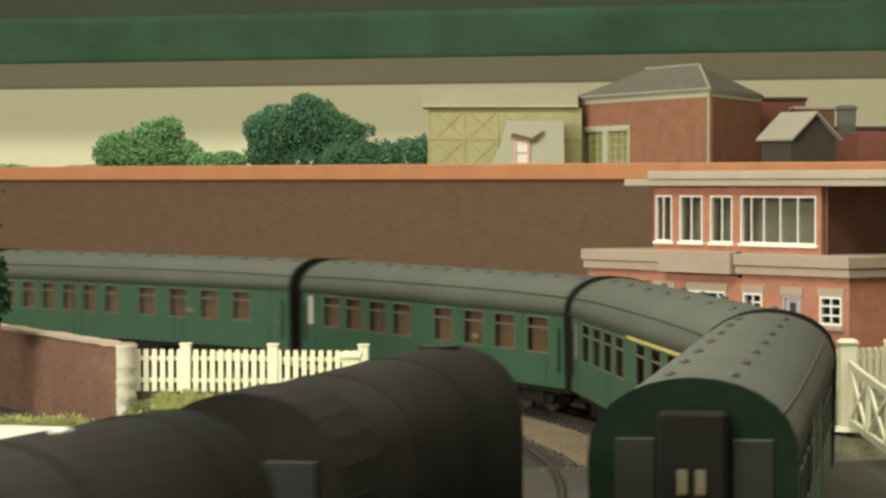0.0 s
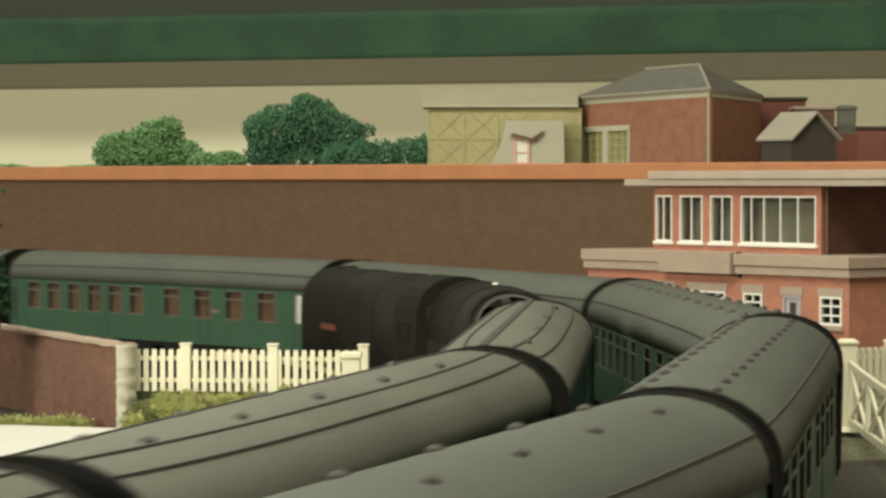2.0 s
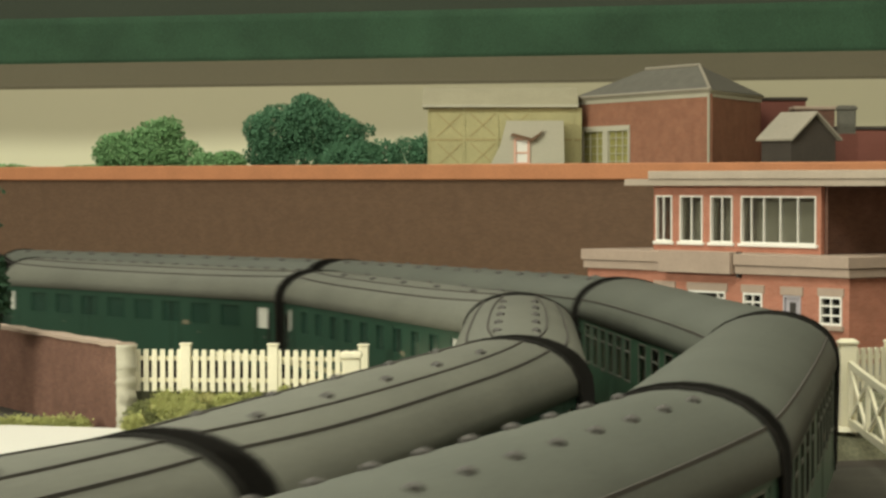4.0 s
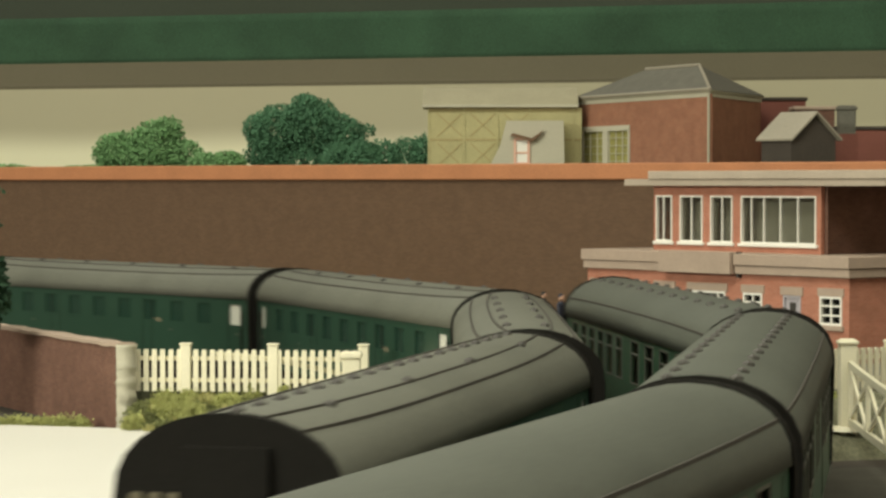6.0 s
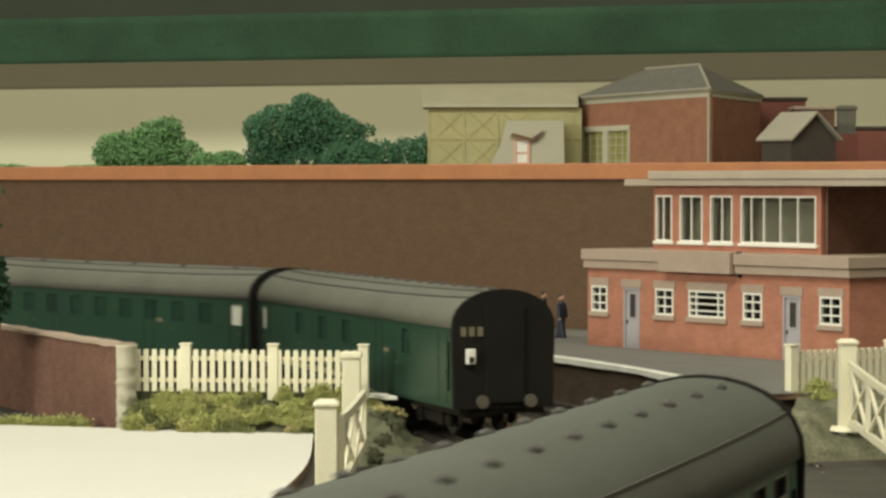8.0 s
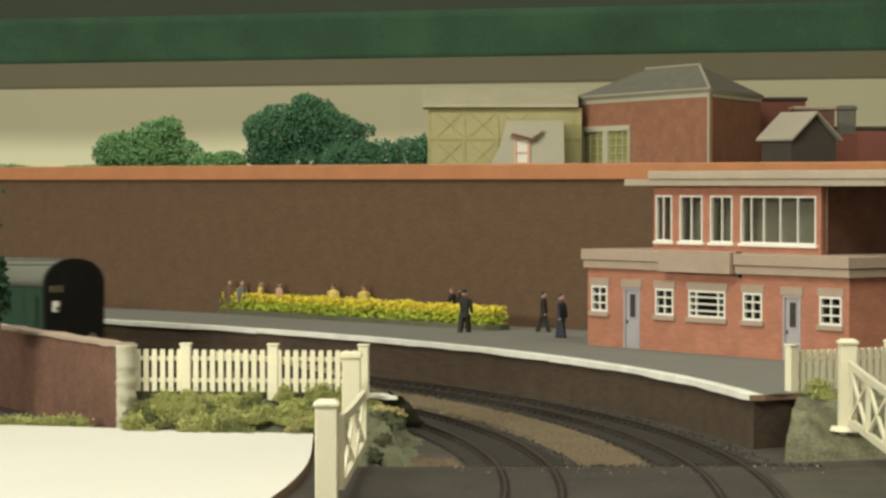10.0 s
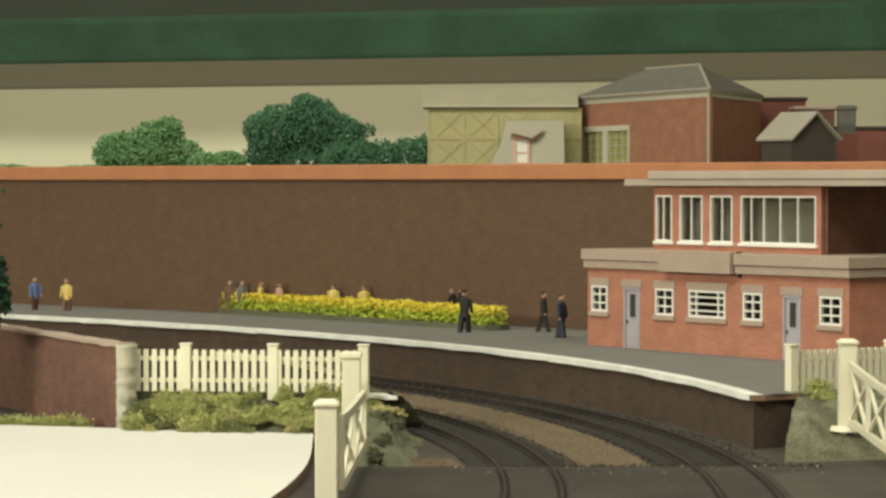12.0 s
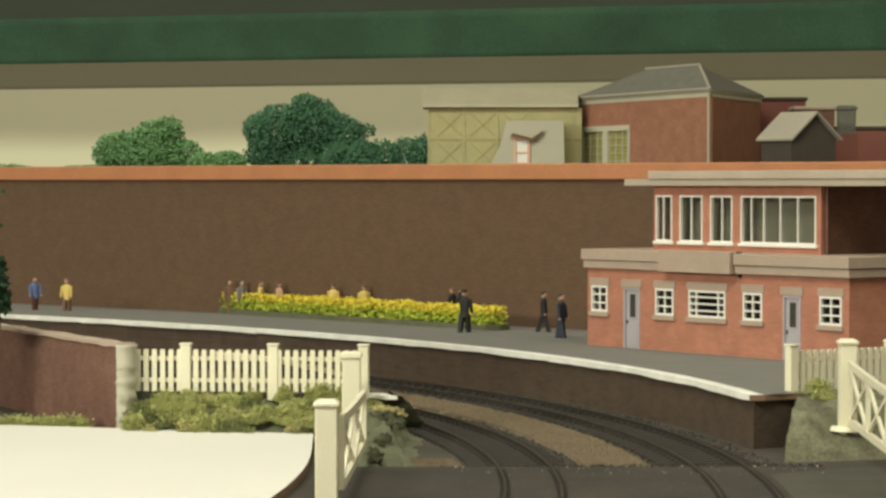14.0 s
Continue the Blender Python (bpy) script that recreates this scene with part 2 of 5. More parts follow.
def ball(bm, c, r, mi=0, squash=(1, 1, 1), sub=1):
    res = bmesh.ops.create_icosphere(bm, subdivisions=sub, radius=r)
    for v in res["verts"]:
        v.co = Vector((v.co.x * squash[0], v.co.y * squash[1], v.co.z * squash[2])) + Vector(c)
        for fc in v.link_faces:
            fc.material_index = mi


def loft(bm, rings, mi=0, close=True, caps=True):
    vs = [[bm.verts.new(p) for p in r] for r in rings]
    n = len(rings[0])
    for a, b in zip(vs, vs[1:]):
        for i in range(n if close else n - 1):
            bm.faces.new((a[i], a[(i + 1) % n], b[(i + 1) % n], b[i])).material_index = mi
    if caps:
        bm.faces.new(vs[0][::-1]).material_index = mi
        bm.faces.new(vs[-1]).material_index = mi
    return vs


def prism(bm, poly, z0, z1, mi=0, side=None):
    lo, hi = [bm.verts.new((x, y, z0)) for x, y in poly], [bm.verts.new((x, y, z1)) for x, y in poly]
    n = len(poly)
    bm.faces.new(hi).material_index = mi
    bm.faces.new(lo[::-1]).material_index = mi
    for i in range(n):
        bm.faces.new((lo[i], lo[(i + 1) % n], hi[(i + 1) % n], hi[i])).material_index = mi if side is None else side
    bmesh.ops.recalc_face_normals(bm, faces=bm.faces)


def leaves(verts, faces, c, r, rnd):
    """One curled tuft of two crossed blades."""
    c = Vector(c)
    for _ in range(2):
        a = Vector((rnd.gauss(0, 1), rnd.gauss(0, 1), rnd.gauss(0, 1))).normalized() * r
        b = a.orthogonal().normalized() * r * rnd.uniform(0.5, 0.9)
        k = len(verts)
        n = a.cross(b).normalized() * r * 0.25
        verts += [c - a, c + b + n, c + a, c - b + n]
        faces.append((k, k + 1, k + 2))
        faces.append((k, k + 2, k + 3))


def leaf_object(name, verts, faces, material, parent=None, mats=None, m=None):
    me = bpy.data.meshes.new(name)
    me.from_pydata([tuple(v * MM) for v in verts], [], faces)
    me.materials.append(M[material])
    ob = new(name, me)
    ob.parent = parent
    if m is not None:
        ob.matrix_basis = m
    return ob


# ---- the line of the two tracks ----
HEAD = (-0.79513, -0.88611, -1.49798, 1.36288)
STEP = 5.0


def heading(s):
    u = min(900.0, max(-200.0, s)) / 1000
    th = HEAD[0] + HEAD[1] * u + HEAD[2] * u * u + HEAD[3] * u ** 3
    if s > 900:
        th -= radians(4) * (s - 900) / 100
    if s < -250:
        th += radians(6) * min((-250 - s) / 100, 8)
    return th


ARC = np.arange(-4000, 4200, STEP)
TURN = np.array([heading(s) for s in ARC])
ZERO = int(4000 / STEP)
AX = np.concatenate([[0], np.cumsum((np.cos(TURN[1:]) + np.cos(TURN[:-1])) * STEP / 2)])
AY = np.concatenate([[0], np.cumsum((np.sin(TURN[1:]) + np.sin(TURN[:-1])) * STEP / 2)])
AX += -140.9 - AX[ZERO]
AY += 1309.55 - AY[ZERO]
SPACING = 61.8


def off(s, o):
    """A point of the line at s, o to the outer side."""
    x, y, th = np.interp(s, ARC, AX), np.interp(s, ARC, AY), np.interp(s, ARC, TURN)
    return float(x - o * math.sin(th)), float(y + o * math.cos(th))


BX, BY = AX + SPACING * np.sin(TURN), AY - SPACING * np.cos(TURN)
BARC = np.concatenate([[0], np.cumsum(np.hypot(np.diff(BX), np.diff(BY)))])
BARC -= BARC[ZERO]


def point_outer(s):
    return off(s, 0)


def point_inner(s):
    return float(np.interp(s, BARC, BX)), float(np.interp(s, BARC, BY))


# ---- room ----
def room():
    for name, x0, x1, y0, y1, z0, z1, mt, kind in (
        ("floor", -3200, 1600, -2300, 2800, -1030, -1000, "carpet", "structure"),
        ("ceiling", -3200, 1600, -2300, 2800, 1220, 1250, "plaster", "structure"),
        ("wall_north", -3200, 1600, 2800, 2830, -1000, 1220, "darkwall", "structure"),
        ("wall_south", -3200, 1600, -2330, -2300, -1000, 1220, "plaster", "structure"),
        ("wall_east", 1600, 1630, -2300, 2800, -1000, 1220, "plaster", "structure"),
        ("wall_west", -3230, -3200, -2300, 2800, -1000, 1220, "plaster", "structure"),
    ):
        tagged(part(name, boxed(x0, x1, y0, y1, z0, z1), mt), "plain " + name.split("_")[0] + " of the hobby room", name.split("_")[0], kind=kind)
    for lx, ly, lz, watts in LAMPS:
        fit = thing("ceiling_light", "white enamelled tube light fitting assumed on the unseen ceiling", "light", at(lx, ly, 1200), group="tube lights")
        part("housing", boxed(-560, 560, -70, 70, -8, 20, 3), "white", fit)
    # assumed fitting that carries the unseen strip light
    wl = thing("wall_light", "white enamelled strip light assumed on the unseen room wall", "light", at(-3200, -750, 720))
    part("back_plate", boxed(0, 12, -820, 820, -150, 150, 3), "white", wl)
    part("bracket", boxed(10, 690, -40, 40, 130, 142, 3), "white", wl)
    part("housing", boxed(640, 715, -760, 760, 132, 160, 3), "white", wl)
    bm = boxed(-3000, 900, -2100, 2450, -40, -3)
    tagged(part("ground", bm, "ground"), "dark earth-coloured scenic baseboard top", "ground", kind="structure")
    # legs of the baseboard
    frame_ob = thing("baseboard_trestle", "plain timber trestle under the baseboard", "trestle", at(0, 0, -1000))
    for x in (-2800, -1000, 750):
        for y in (-1900, 200, 2300):
            part("leg", boxed(x - 30, x + 30, y - 30, y + 30, 0, 960), "darkwood", frame_ob)


WX, WY, WT = 71.0, 1318.6, math.degrees(math.atan2(-0.648, 0.762))


def back_wall():
    w = thing("wall_retaining", "long brown brick-paper retaining wall behind the platform", "wall", at(WX, WY, 0, WT), kind="structure")
    part("brickwork", boxed(-1500, 520, 0, 14, -3, 91), "wall", w)
    bm = bmesh.new()
    box(bm, -1500, 520, -2.5, 18, 91, 99.3, 0, 0.5)
    part("coping", bm, "coping", w, "orange painted card coping")
    bm = boxed(-1000, 520, 18, 780, 60, 97)
    t = tagged(part("terrace", bm, "moss"), "green raised ground behind the retaining wall", "ground", kind="structure")
    t.matrix_basis = at(WX, WY, 0, WT)


def backscene():
    ang = math.degrees(math.atan2(2058 - 2300, 352 + 394))
    m = at(-394, 2300, 0, ang)
    b = thing("backdrop", "cream sky board, duller towards its top, standing behind the layout", "backdrop", m, kind="structure")
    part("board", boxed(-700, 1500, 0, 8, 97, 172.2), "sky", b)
    s = thing("shelf", "brown wooden shelf edge above the sky board", "shelf", m)
    for a, b in ((-700, -160), (-159.6, 960), (960.4, 1500)):
        part("plank", boxed(a, b, 6, 40, 174.2, 195, 0.3), "shelf", s)
        part("batten", boxed(a, b, 4.5, 30, 172.4, 174.0, 0.2), "shelf", s)
    bm = bmesh.new()
    n = 260
    rows = []
    for k in range(7):
        z = 191 + k * 7.2
        rows.append([(-700 + i * 2200 / n, 30 + 1.2 * math.sin(i * 0.9 + 0.4 * math.sin(i * 0.21)) + 1.5 * math.sin(i * 0.13), z + 0.5 * math.sin(i * 0.37) * (k == 0)) for i in range(n + 1)])
    loft(bm, rows, close=False, caps=False)
    ob = part("curtain", bm, "curtain", None, m=m @ at(0, 6, 3), smooth=True)
    tagged(ob, "dark green fabric hanging in folds above the shelf", "curtain")
    d = ob.modifiers.new("thick", "SOLIDIFY")
    d.thickness = 0.0015
    pl = thing("pelmet", "dark upper boarding above the curtain", "board", m)
    for a, b in ((226, 320), (320.3, 420), (420.3, 520), (520.3, 620)):
        part("board", boxed(-700, 1500, 46, 60, a, b), "darkwall", pl)


# ---- platform, tracks, crossing ----
PLAT = 14.7


def wall_pt(t, d=0):
    c, s = math.cos(radians(WT)), math.sin(radians(WT))
    return WX + c * t - s * d, WY + s * t + c * d


def platform():
    p = thing("platform", "grey curved station platform with a worn white edge", "platform", kind="structure")
    ss = [-700 + i * 20 for i in range(59)] + [474, 483]
    front = [off(s, 26.3) for s in ss]
    inner = [off(s, 31.5) for s in ss]
    bm = bmesh.new()
    rnd = random.Random(4)
    a = [bm.verts.new((x, y, PLAT + 1.0)) for x, y in inner]
    ends = [wall_pt(t, -0.5) for t in np.linspace(-900, 260, len(ss))]
    b = [bm.verts.new((x, y, PLAT - 0.2)) for x, y in ends]
    for i in range(len(ss) - 1):
        bm.faces.new((a[i], a[i + 1], b[i + 1], b[i]))
    bmesh.ops.recalc_face_normals(bm, faces=bm.faces)
    part("surface", bm, "platform", p)
    bm = bmesh.new()
    lo = [off(s, 28) for s in ss]
    rings = [[(x, y, -3), (x, y, PLAT - 1.0)] for x, y in lo]
    loft(bm, rings, close=False, caps=False)
    end = [(*lo[-1], -3), (124, 903, -3), (124, 903, PLAT + 0.4), (*lo[-1], PLAT + 0.4)]
    quad(bm, end)
    quad(bm, [(124, 903, -3), (190, 1010, -3), (190, 1010, PLAT + 0.4), (124, 903, PLAT + 0.4)])
    part("face", bm, "platbrick", p, "dark brick face of the platform")
    bm = bmesh.new()
    prism(bm, [off(483.2, 26.6), (125.0, 902.0), (230, 1040), (150, 1060)], PLAT - 0.6, PLAT + 0.75)
    part("end_slab", bm, ["platform", "platbrick"], p)
    bm = bmesh.new()
    (ex, ey), (fx, fy) = off(483.4, 26.3), off(483.4, 32)
    prism(bm, [(ex, ey), (124.6, 901.2), (126.0, 903.8), (fx, fy)], PLAT - 0.9, PLAT + 1.1)
    part("end_kerb", bm, "cardedge", p, "bare brown brick kerb at the platform end")
    # edge slabs, cut where the joints show
    cuts = [0, 16, 22, 30, 37, 43, 49, 54, 57, 60]
    for c0, c1 in zip(cuts, cuts[1:]):
        bm = bmesh.new()
        rings = []
        for i in range(c0, c1 + 1):
            j = rnd.uniform(-0.25, 0.25)
            fx, fy = off(ss[i], 26.3 + j)
            gx, gy = off(ss[i], 31.2 + rnd.uniform(-0.3, 0.3))
            rings.append([(fx, fy, PLAT - 0.9 + j), (fx, fy, PLAT + 1.2), (gx, gy, PLAT + 1.3), (gx, gy, PLAT - 0.9)])
        loft(bm, rings)
        bmesh.ops.recalc_face_normals(bm, faces=bm.faces)
        part("edge_slab", bm, "edge", p, "white painted edge slab")


def track(name, o, label):
    t = thing(name, label, "track", kind="structure")
    ss = [-3200 + i * 20 for i in range(356)]
    for side in (-8.25, 8.25):
        bm = bmesh.new()
        rings = []
        for s in ss:
            x0, y0 = off(s, o + side - 0.45)
            x1, y1 = off(s, o + side + 0.45)
            rings.append([(x0, y0, -2.2), (x1, y1, -2.2), (x1, y1, 0), (x0, y0, 0)])
        loft(bm, rings)
        bmesh.ops.recalc_face_normals(bm, faces=bm.faces)
        part("rail", bm, "rail", t)
    bm = boxed(-1.7, 1.7, -16, 16, -3.4, -2.0)
    for side in (-8.25, 8.25):
        for q in (-1, 1):
            box(bm, -1.0, 1.0, side + q * 1.15 - 0.65, side + q * 1.15 + 0.65, -2.1, -1.2)
    proto = part("sleeper", bm, "sleeper", t)
    first = True
    s = -260.0
    while s < 560:
        x, y = off(s, o)
        m = at(x, y, 0, math.degrees(heading(s)))
        if first:
            proto.matrix_basis = m
            first = False
        else:
            again("sleeper", proto.data, t, m)
        s += 7.6
    return t


def stones(name, label, material, s0, s1, o0, o1, count, r0, r1, z, seed):
    rnd = random.Random(seed)
    verts, faces = [], []
    for _ in range(count):
        s, o = rnd.uniform(s0, s1), rnd.uniform(o0, o1)
        x, y = off(s, o)
        r = rnd.uniform(r0, r1)
        k = len(verts)
        a = rnd.uniform(0, 6.28)
        for j in range(4):
            verts.append(Vector((x + r * math.cos(a + j * 1.57) * rnd.uniform(0.7, 1.2), y + r * math.sin(a + j * 1.57) * rnd.uniform(0.7, 1.2), z - 0.3)))
        verts.append(Vector((x + rnd.uniform(-0.3, 0.3) * r, y + rnd.uniform(-0.3, 0.3) * r, z + r * rnd.uniform(0.5, 0.9))))
        faces += [(k, k + 1, k + 4), (k + 1, k + 2, k + 4), (k + 2, k + 3, k + 4), (k + 3, k, k + 4)]
    ob = leaf_object(name, verts, faces, material)
    tagged(ob, label, "ballast", kind="stuff")


def ballast_ridge():
    """The raised six-foot between the tracks, with crumbled flanks."""
    bm = bmesh.new()
    rings = []
    for k in range(104):
        s = 58 + k * 5
        j = [noise.noise(Vector((s * 0.15, i * 7.0, 0))) for i in range(4)]
        prof = ((-41.5 + j[0], -3.2), (-38 + 1.2 * j[1], -1.5 + 0.4 * j[2]), (-21.5 + 1.2 * j[2], -1.5 + 0.4 * j[3]), (-18 + j[3], -3.2))
        rings.append([(*off(s, o), z) for o, z in prof])
    loft(bm, rings)
    bmesh.ops.recalc_face_normals(bm, faces=bm.faces)
    tagged(part("ballast_bed", bm, "ballast"), "raised tan ballast strip between the two tracks", "ballast", kind="structure")


def crossing():
    bm = bmesh.new()
    prism(bm, [(-40, 816), (122, 816), (420, 834), (420, 500), (-30, 500)], -3.2, -0.5)
    bmesh.ops.recalc_face_normals(bm, faces=bm.faces)
    tagged(part("road_crossing", bm, "tarmac"), "dark worn tarmac level crossing between the rails", "road", kind="structure")
    bm = bmesh.new()
    line = [q for q in (off(s, 12) for s in range(560, 1200, 20)) if 505 < q[1] < 812]
    prism(bm, line + [(415, 505), (415, 829), (128, 812)], -1.0, -0.36)
    bmesh.ops.recalc_face_normals(bm, faces=bm.faces)
    tagged(part("road_apron", bm, "apron"), "greenish grey road surface beside the rails", "road", kind="structure")
    # raised dark strips paint in the shade of the grooves beside the rails
    for o in (-SPACING, 0.0):
        for side in (-8.25, 8.25):
            bm = bmesh.new()
            rr = []
            for k in range(17):
                s = 562 + k * 18
                a, b = off(s, o + side - 1.5), off(s, o + side + 1.5)
                rr.append([(*a, -1.5), (*b, -1.5), (*b, -0.38), (*a, -0.38)])
            loft(bm, rr)
            bmesh.ops.recalc_face_normals(bm, faces=bm.faces)
            tagged(part("flangeway", bm, "under"), "dark strip standing in for the shaded groove beside the crossing rail", "groove", kind="structure")
    bm = bmesh.new()
    pts = [(-900, 1100), (-164, 953), (-46.1, 918.4), (-44.4, 875), (-43.4, 845), (-43.2, 822), (-43.6, 800), (-44.6, 780), (-46.3, 755), (-48.9, 730), (-53, 705), (-60, 680), (-72, 655), (-90, 632), (-120, 612), (-170, 600), (-900, 600)]
    prism(bm, pts, -3.2, 0.0, 0, 1)
    tagged(part("road", bm, ["card", "cardedge"]), "bright white card road with a rounded brown edge", "road", kind="structure")


# ---- station ----
SB = at(66.2, 1181.1, PLAT, math.degrees(math.atan2(-0.799, 0.601)))


def wall_with_holes(x0, x1, z0, z1, holes, y0, y1):
    """A wall in the xz plane, from y0 to y1, with rectangular openings."""
    bm = bmesh.new()
    xs = sorted({x0, x1, *[h[0] for h in holes], *[h[1] for h in holes]})
    zs = sorted({z0, z1, *[h[2] for h in holes], *[h[3] for h in holes]})
    for a, b in zip(xs, xs[1:]):
        run = None
        for c, d in zip(zs, zs[1:]):
            mx, mz = (a + b) / 2, (c + d) / 2
            solid = not any(h[0] < mx < h[1] and h[2] < mz < h[3] for h in holes)
            if solid:
                run = (run[0] if run else c, d)
            if (not solid or d == zs[-1]) and run:
                box(bm, a, b, y0, y1, run[0], run[1])
                run = None
    bmesh.ops.remove_doubles(bm, verts=bm.verts, dist=0.001)
    return bm


def station_window(parent, x0, x1, z0, z1, xs, zs, y=0.0, frame_mat="white", rim=0.9, bar=0.7, sill=True, lintel=True, sill_mat="stone"):
    bm = bmesh.new()
    box(bm, x0, x0 + rim, y - 0.5, y + 1, z0, z1)
    box(bm, x1 - rim, x1, y - 0.5, y + 1, z0, z1)
    box(bm, x0 + rim, x1 - rim, y - 0.5, y + 1, z0, z0 + rim)
    box(bm, x0 + rim, x1 - rim, y - 0.5, y + 1, z1 - rim, z1)
    w = part("window", bm, frame_mat, parent)
    bm = bmesh.new()
    for u in xs:
        cx = x0 + (x1 - x0) * u
        box(bm, cx - bar / 2, cx + bar / 2, y - 0.3, y + 0.6, z0 + rim, z1 - rim)
    for u in zs:
        cz = z0 + (z1 - z0) * u
        box(bm, x0 + rim, x1 - rim, y - 0.2, y + 0.5, cz - bar / 2, cz + bar / 2)
    part("glazing_bar", bm, frame_mat, w)
    g = part("pane", boxed(x0 + 0.4, x1 - 0.4, y + 0.9, y + 1.2, z0 + 0.4, z1 - 0.4), "glass", w)
    g.visible_shadow = False
    if sill:
        part("sill", boxed(x0 - 1.2, x1 + 1.2, y - 1.3, y + 0.2, z0 - (1.4 if sill_mat == "white" else 2.2), z0, 0.2), sill_mat, w)
    if lintel:
        part("lintel", boxed(x0 - 1.2, x1 + 1.2, y - 0.6, y + 0.2, z1, z1 + 3.4, 0.1), "stone", w)
    return w


def station():
    b = thing("station_building", "red brick station building with flat roofs and white windows", "building", SB)
    P0 = PLAT
    LEN, DEP = 164.5, 85.0
    wins = [(3.0, 14.1, (0.5,), (0.34, 0.67)), (46.7, 58.6, (0.5,), (0.34, 0.67)), (68.5, 91.7, (0.2, 0.8), (0.25, 0.5, 0.75)), (102.6, 114.2, (0.5,), (0.34, 0.67)), (148.1, 160.6, (0.5,), (0.34, 0.67))]
    doors = [(25.2, 36.1), (126.6, 137.0)]
    z0, z1 = 30.9 - P0, 42.7 - P0
    holes = [(w[0], w[1], z0, z1) for w in wins] + [(d[0], d[1], 0, 42.4 - P0) for d in doors]
    part("wall", wall_with_holes(0, LEN, 0, 51 - P0, holes, 0, 2.0), "station", b)
    part("wall", boxed(0, 2, 2.0, DEP, 0, 51 - P0), "station", b)
    part("wall", boxed(LEN - 2, LEN, 2.0, DEP, 0, 51 - P0), "station", b)
    part("wall", boxed(2, LEN - 2, DEP - 2, DEP, 0, 51 - P0), "station", b)
    # added board behind the windows, the darkness of unlit rooms in its colour
    part("partition", boxed(2.2, LEN - 2.2, 12, 13, 0, 50 - P0), "room", b, "dark board standing in for the unlit station rooms")
    for w in wins:
        station_window(b, w[0], w[1], z0, z1, w[2], w[3])
    for x0, x1 in doors:
        d = part("door", boxed(x0 + 0.9, x1 - 0.9, 0.7, 1.7, 0, 41.5 - P0), "door", b, "lilac grey panelled door")
        part("door_frame", wall_with_holes(x0, x1, 0, 42.4 - P0, [(x0 + 1, x1 - 1, -1, 41.4 - P0)], -0.3, 1.2), "door", d)
        cx = (x0 + x1) / 2
        part("window_surround", wall_with_holes(cx - 2.5, cx + 2.5, 13.9, 25.3, [(cx - 1.9, cx + 1.9, 14.4, 24.8)], 0.4, 0.7), "door", d)
        # opaque panel in place of glass, the unlit room put into its colour
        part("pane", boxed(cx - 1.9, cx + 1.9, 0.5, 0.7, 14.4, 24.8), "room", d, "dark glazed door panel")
        part("panel", boxed(cx - 3.0, cx + 3.0, 0.45, 0.7, 2.0, 11.5, 0.15), "door", d)
        part("handle", boxed(x0 + 1.6, x0 + 2.2, 0, 0.7, 11.5, 13), "darkwood", d)
        part("lintel", boxed(x0 - 1.4, x1 + 1.4, -0.7, 0.2, 42.4 - P0, 46.0 - P0, 0.1), "stone", b)
    # stepped cornice
    for x0, x1, z2, z3, o in ((-0.9, 53.6, 50.6, 54.2, 2.0), (-1.7, 53.6, 54.4, 59.2, 2.8), (99.8, 166.6, 50.6, 54.2, 2.6), (99.8, 167.4, 54.4, 59.2, 3.6)):
        part("cornice", boxed(x0, x1, -o, DEP, z2 - P0, z3 - P0, 0.2), "stone", b, "buff stone cornice")
    part("cornice", boxed(53.6, 99.8, 0.5, DEP, 50.6 - P0, 59.2 - P0), "stone", b)
    part("sign_board", boxed(53.7, 99.3, -5.2, -1.2, 50.4 - P0, 59.9 - P0, 0.15), "stone", b, "blank buff name board")
    part("bracket", boxed(100.0, 101.6, -2, 0, 49 - P0, 60 - P0), "room", b)
    # upper storey
    y = 14.0
    uz0, uz1 = 63.2 - P0, 83.7 - P0
    uw = [(31.3, 42.0, (0.45,)), (47.2, 62.0, (0.5,)), (67.1, 81.1, (0.52,)), (86.4, 131.9, (0.14, 0.31, 0.53, 0.76))]
    part("upper_wall", wall_with_holes(29.5, 134.6, 59.2 - P0, 88.2 - P0, [(w[0], w[1], uz0, uz1) for w in uw], y, y + 2), "station", b)
    part("upper_wall", boxed(29.5, 31.5, y + 2, y + 60, 59.2 - P0, 88.2 - P0), "station", b)
    # side turned from the light: its shade is put into the darker brick
    part("upper_wall", boxed(132.9, 134.6, y + 2, y + 60, 59.2 - P0, 88.2 - P0), "lowbrick", b, "side wall with its shade put into darker brown brick")
    part("partition", boxed(32, 132.6, y + 9, y + 10, 59.2 - P0, 88 - P0), "upper", b, "pale blinds behind the upper windows")
    for w in uw:
        station_window(b, w[0], w[1], uz0, uz1, w[2], (), y, rim=0.7, bar=0.55, lintel=False, sill_mat="white")
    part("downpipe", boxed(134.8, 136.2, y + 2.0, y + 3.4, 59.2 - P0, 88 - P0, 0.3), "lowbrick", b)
    part("roof_slab", boxed(14.8, 176, y - 5, y + 66, 88.0 - P0, 91.0 - P0, 0.2), "slab", b, "pale flat roof slab")
    part("roof_slab", boxed(32.0, 178, y - 6, y + 62, 91.0 - P0, 94.6 - P0, 0.2), "slab", b, "pale flat roof slab")


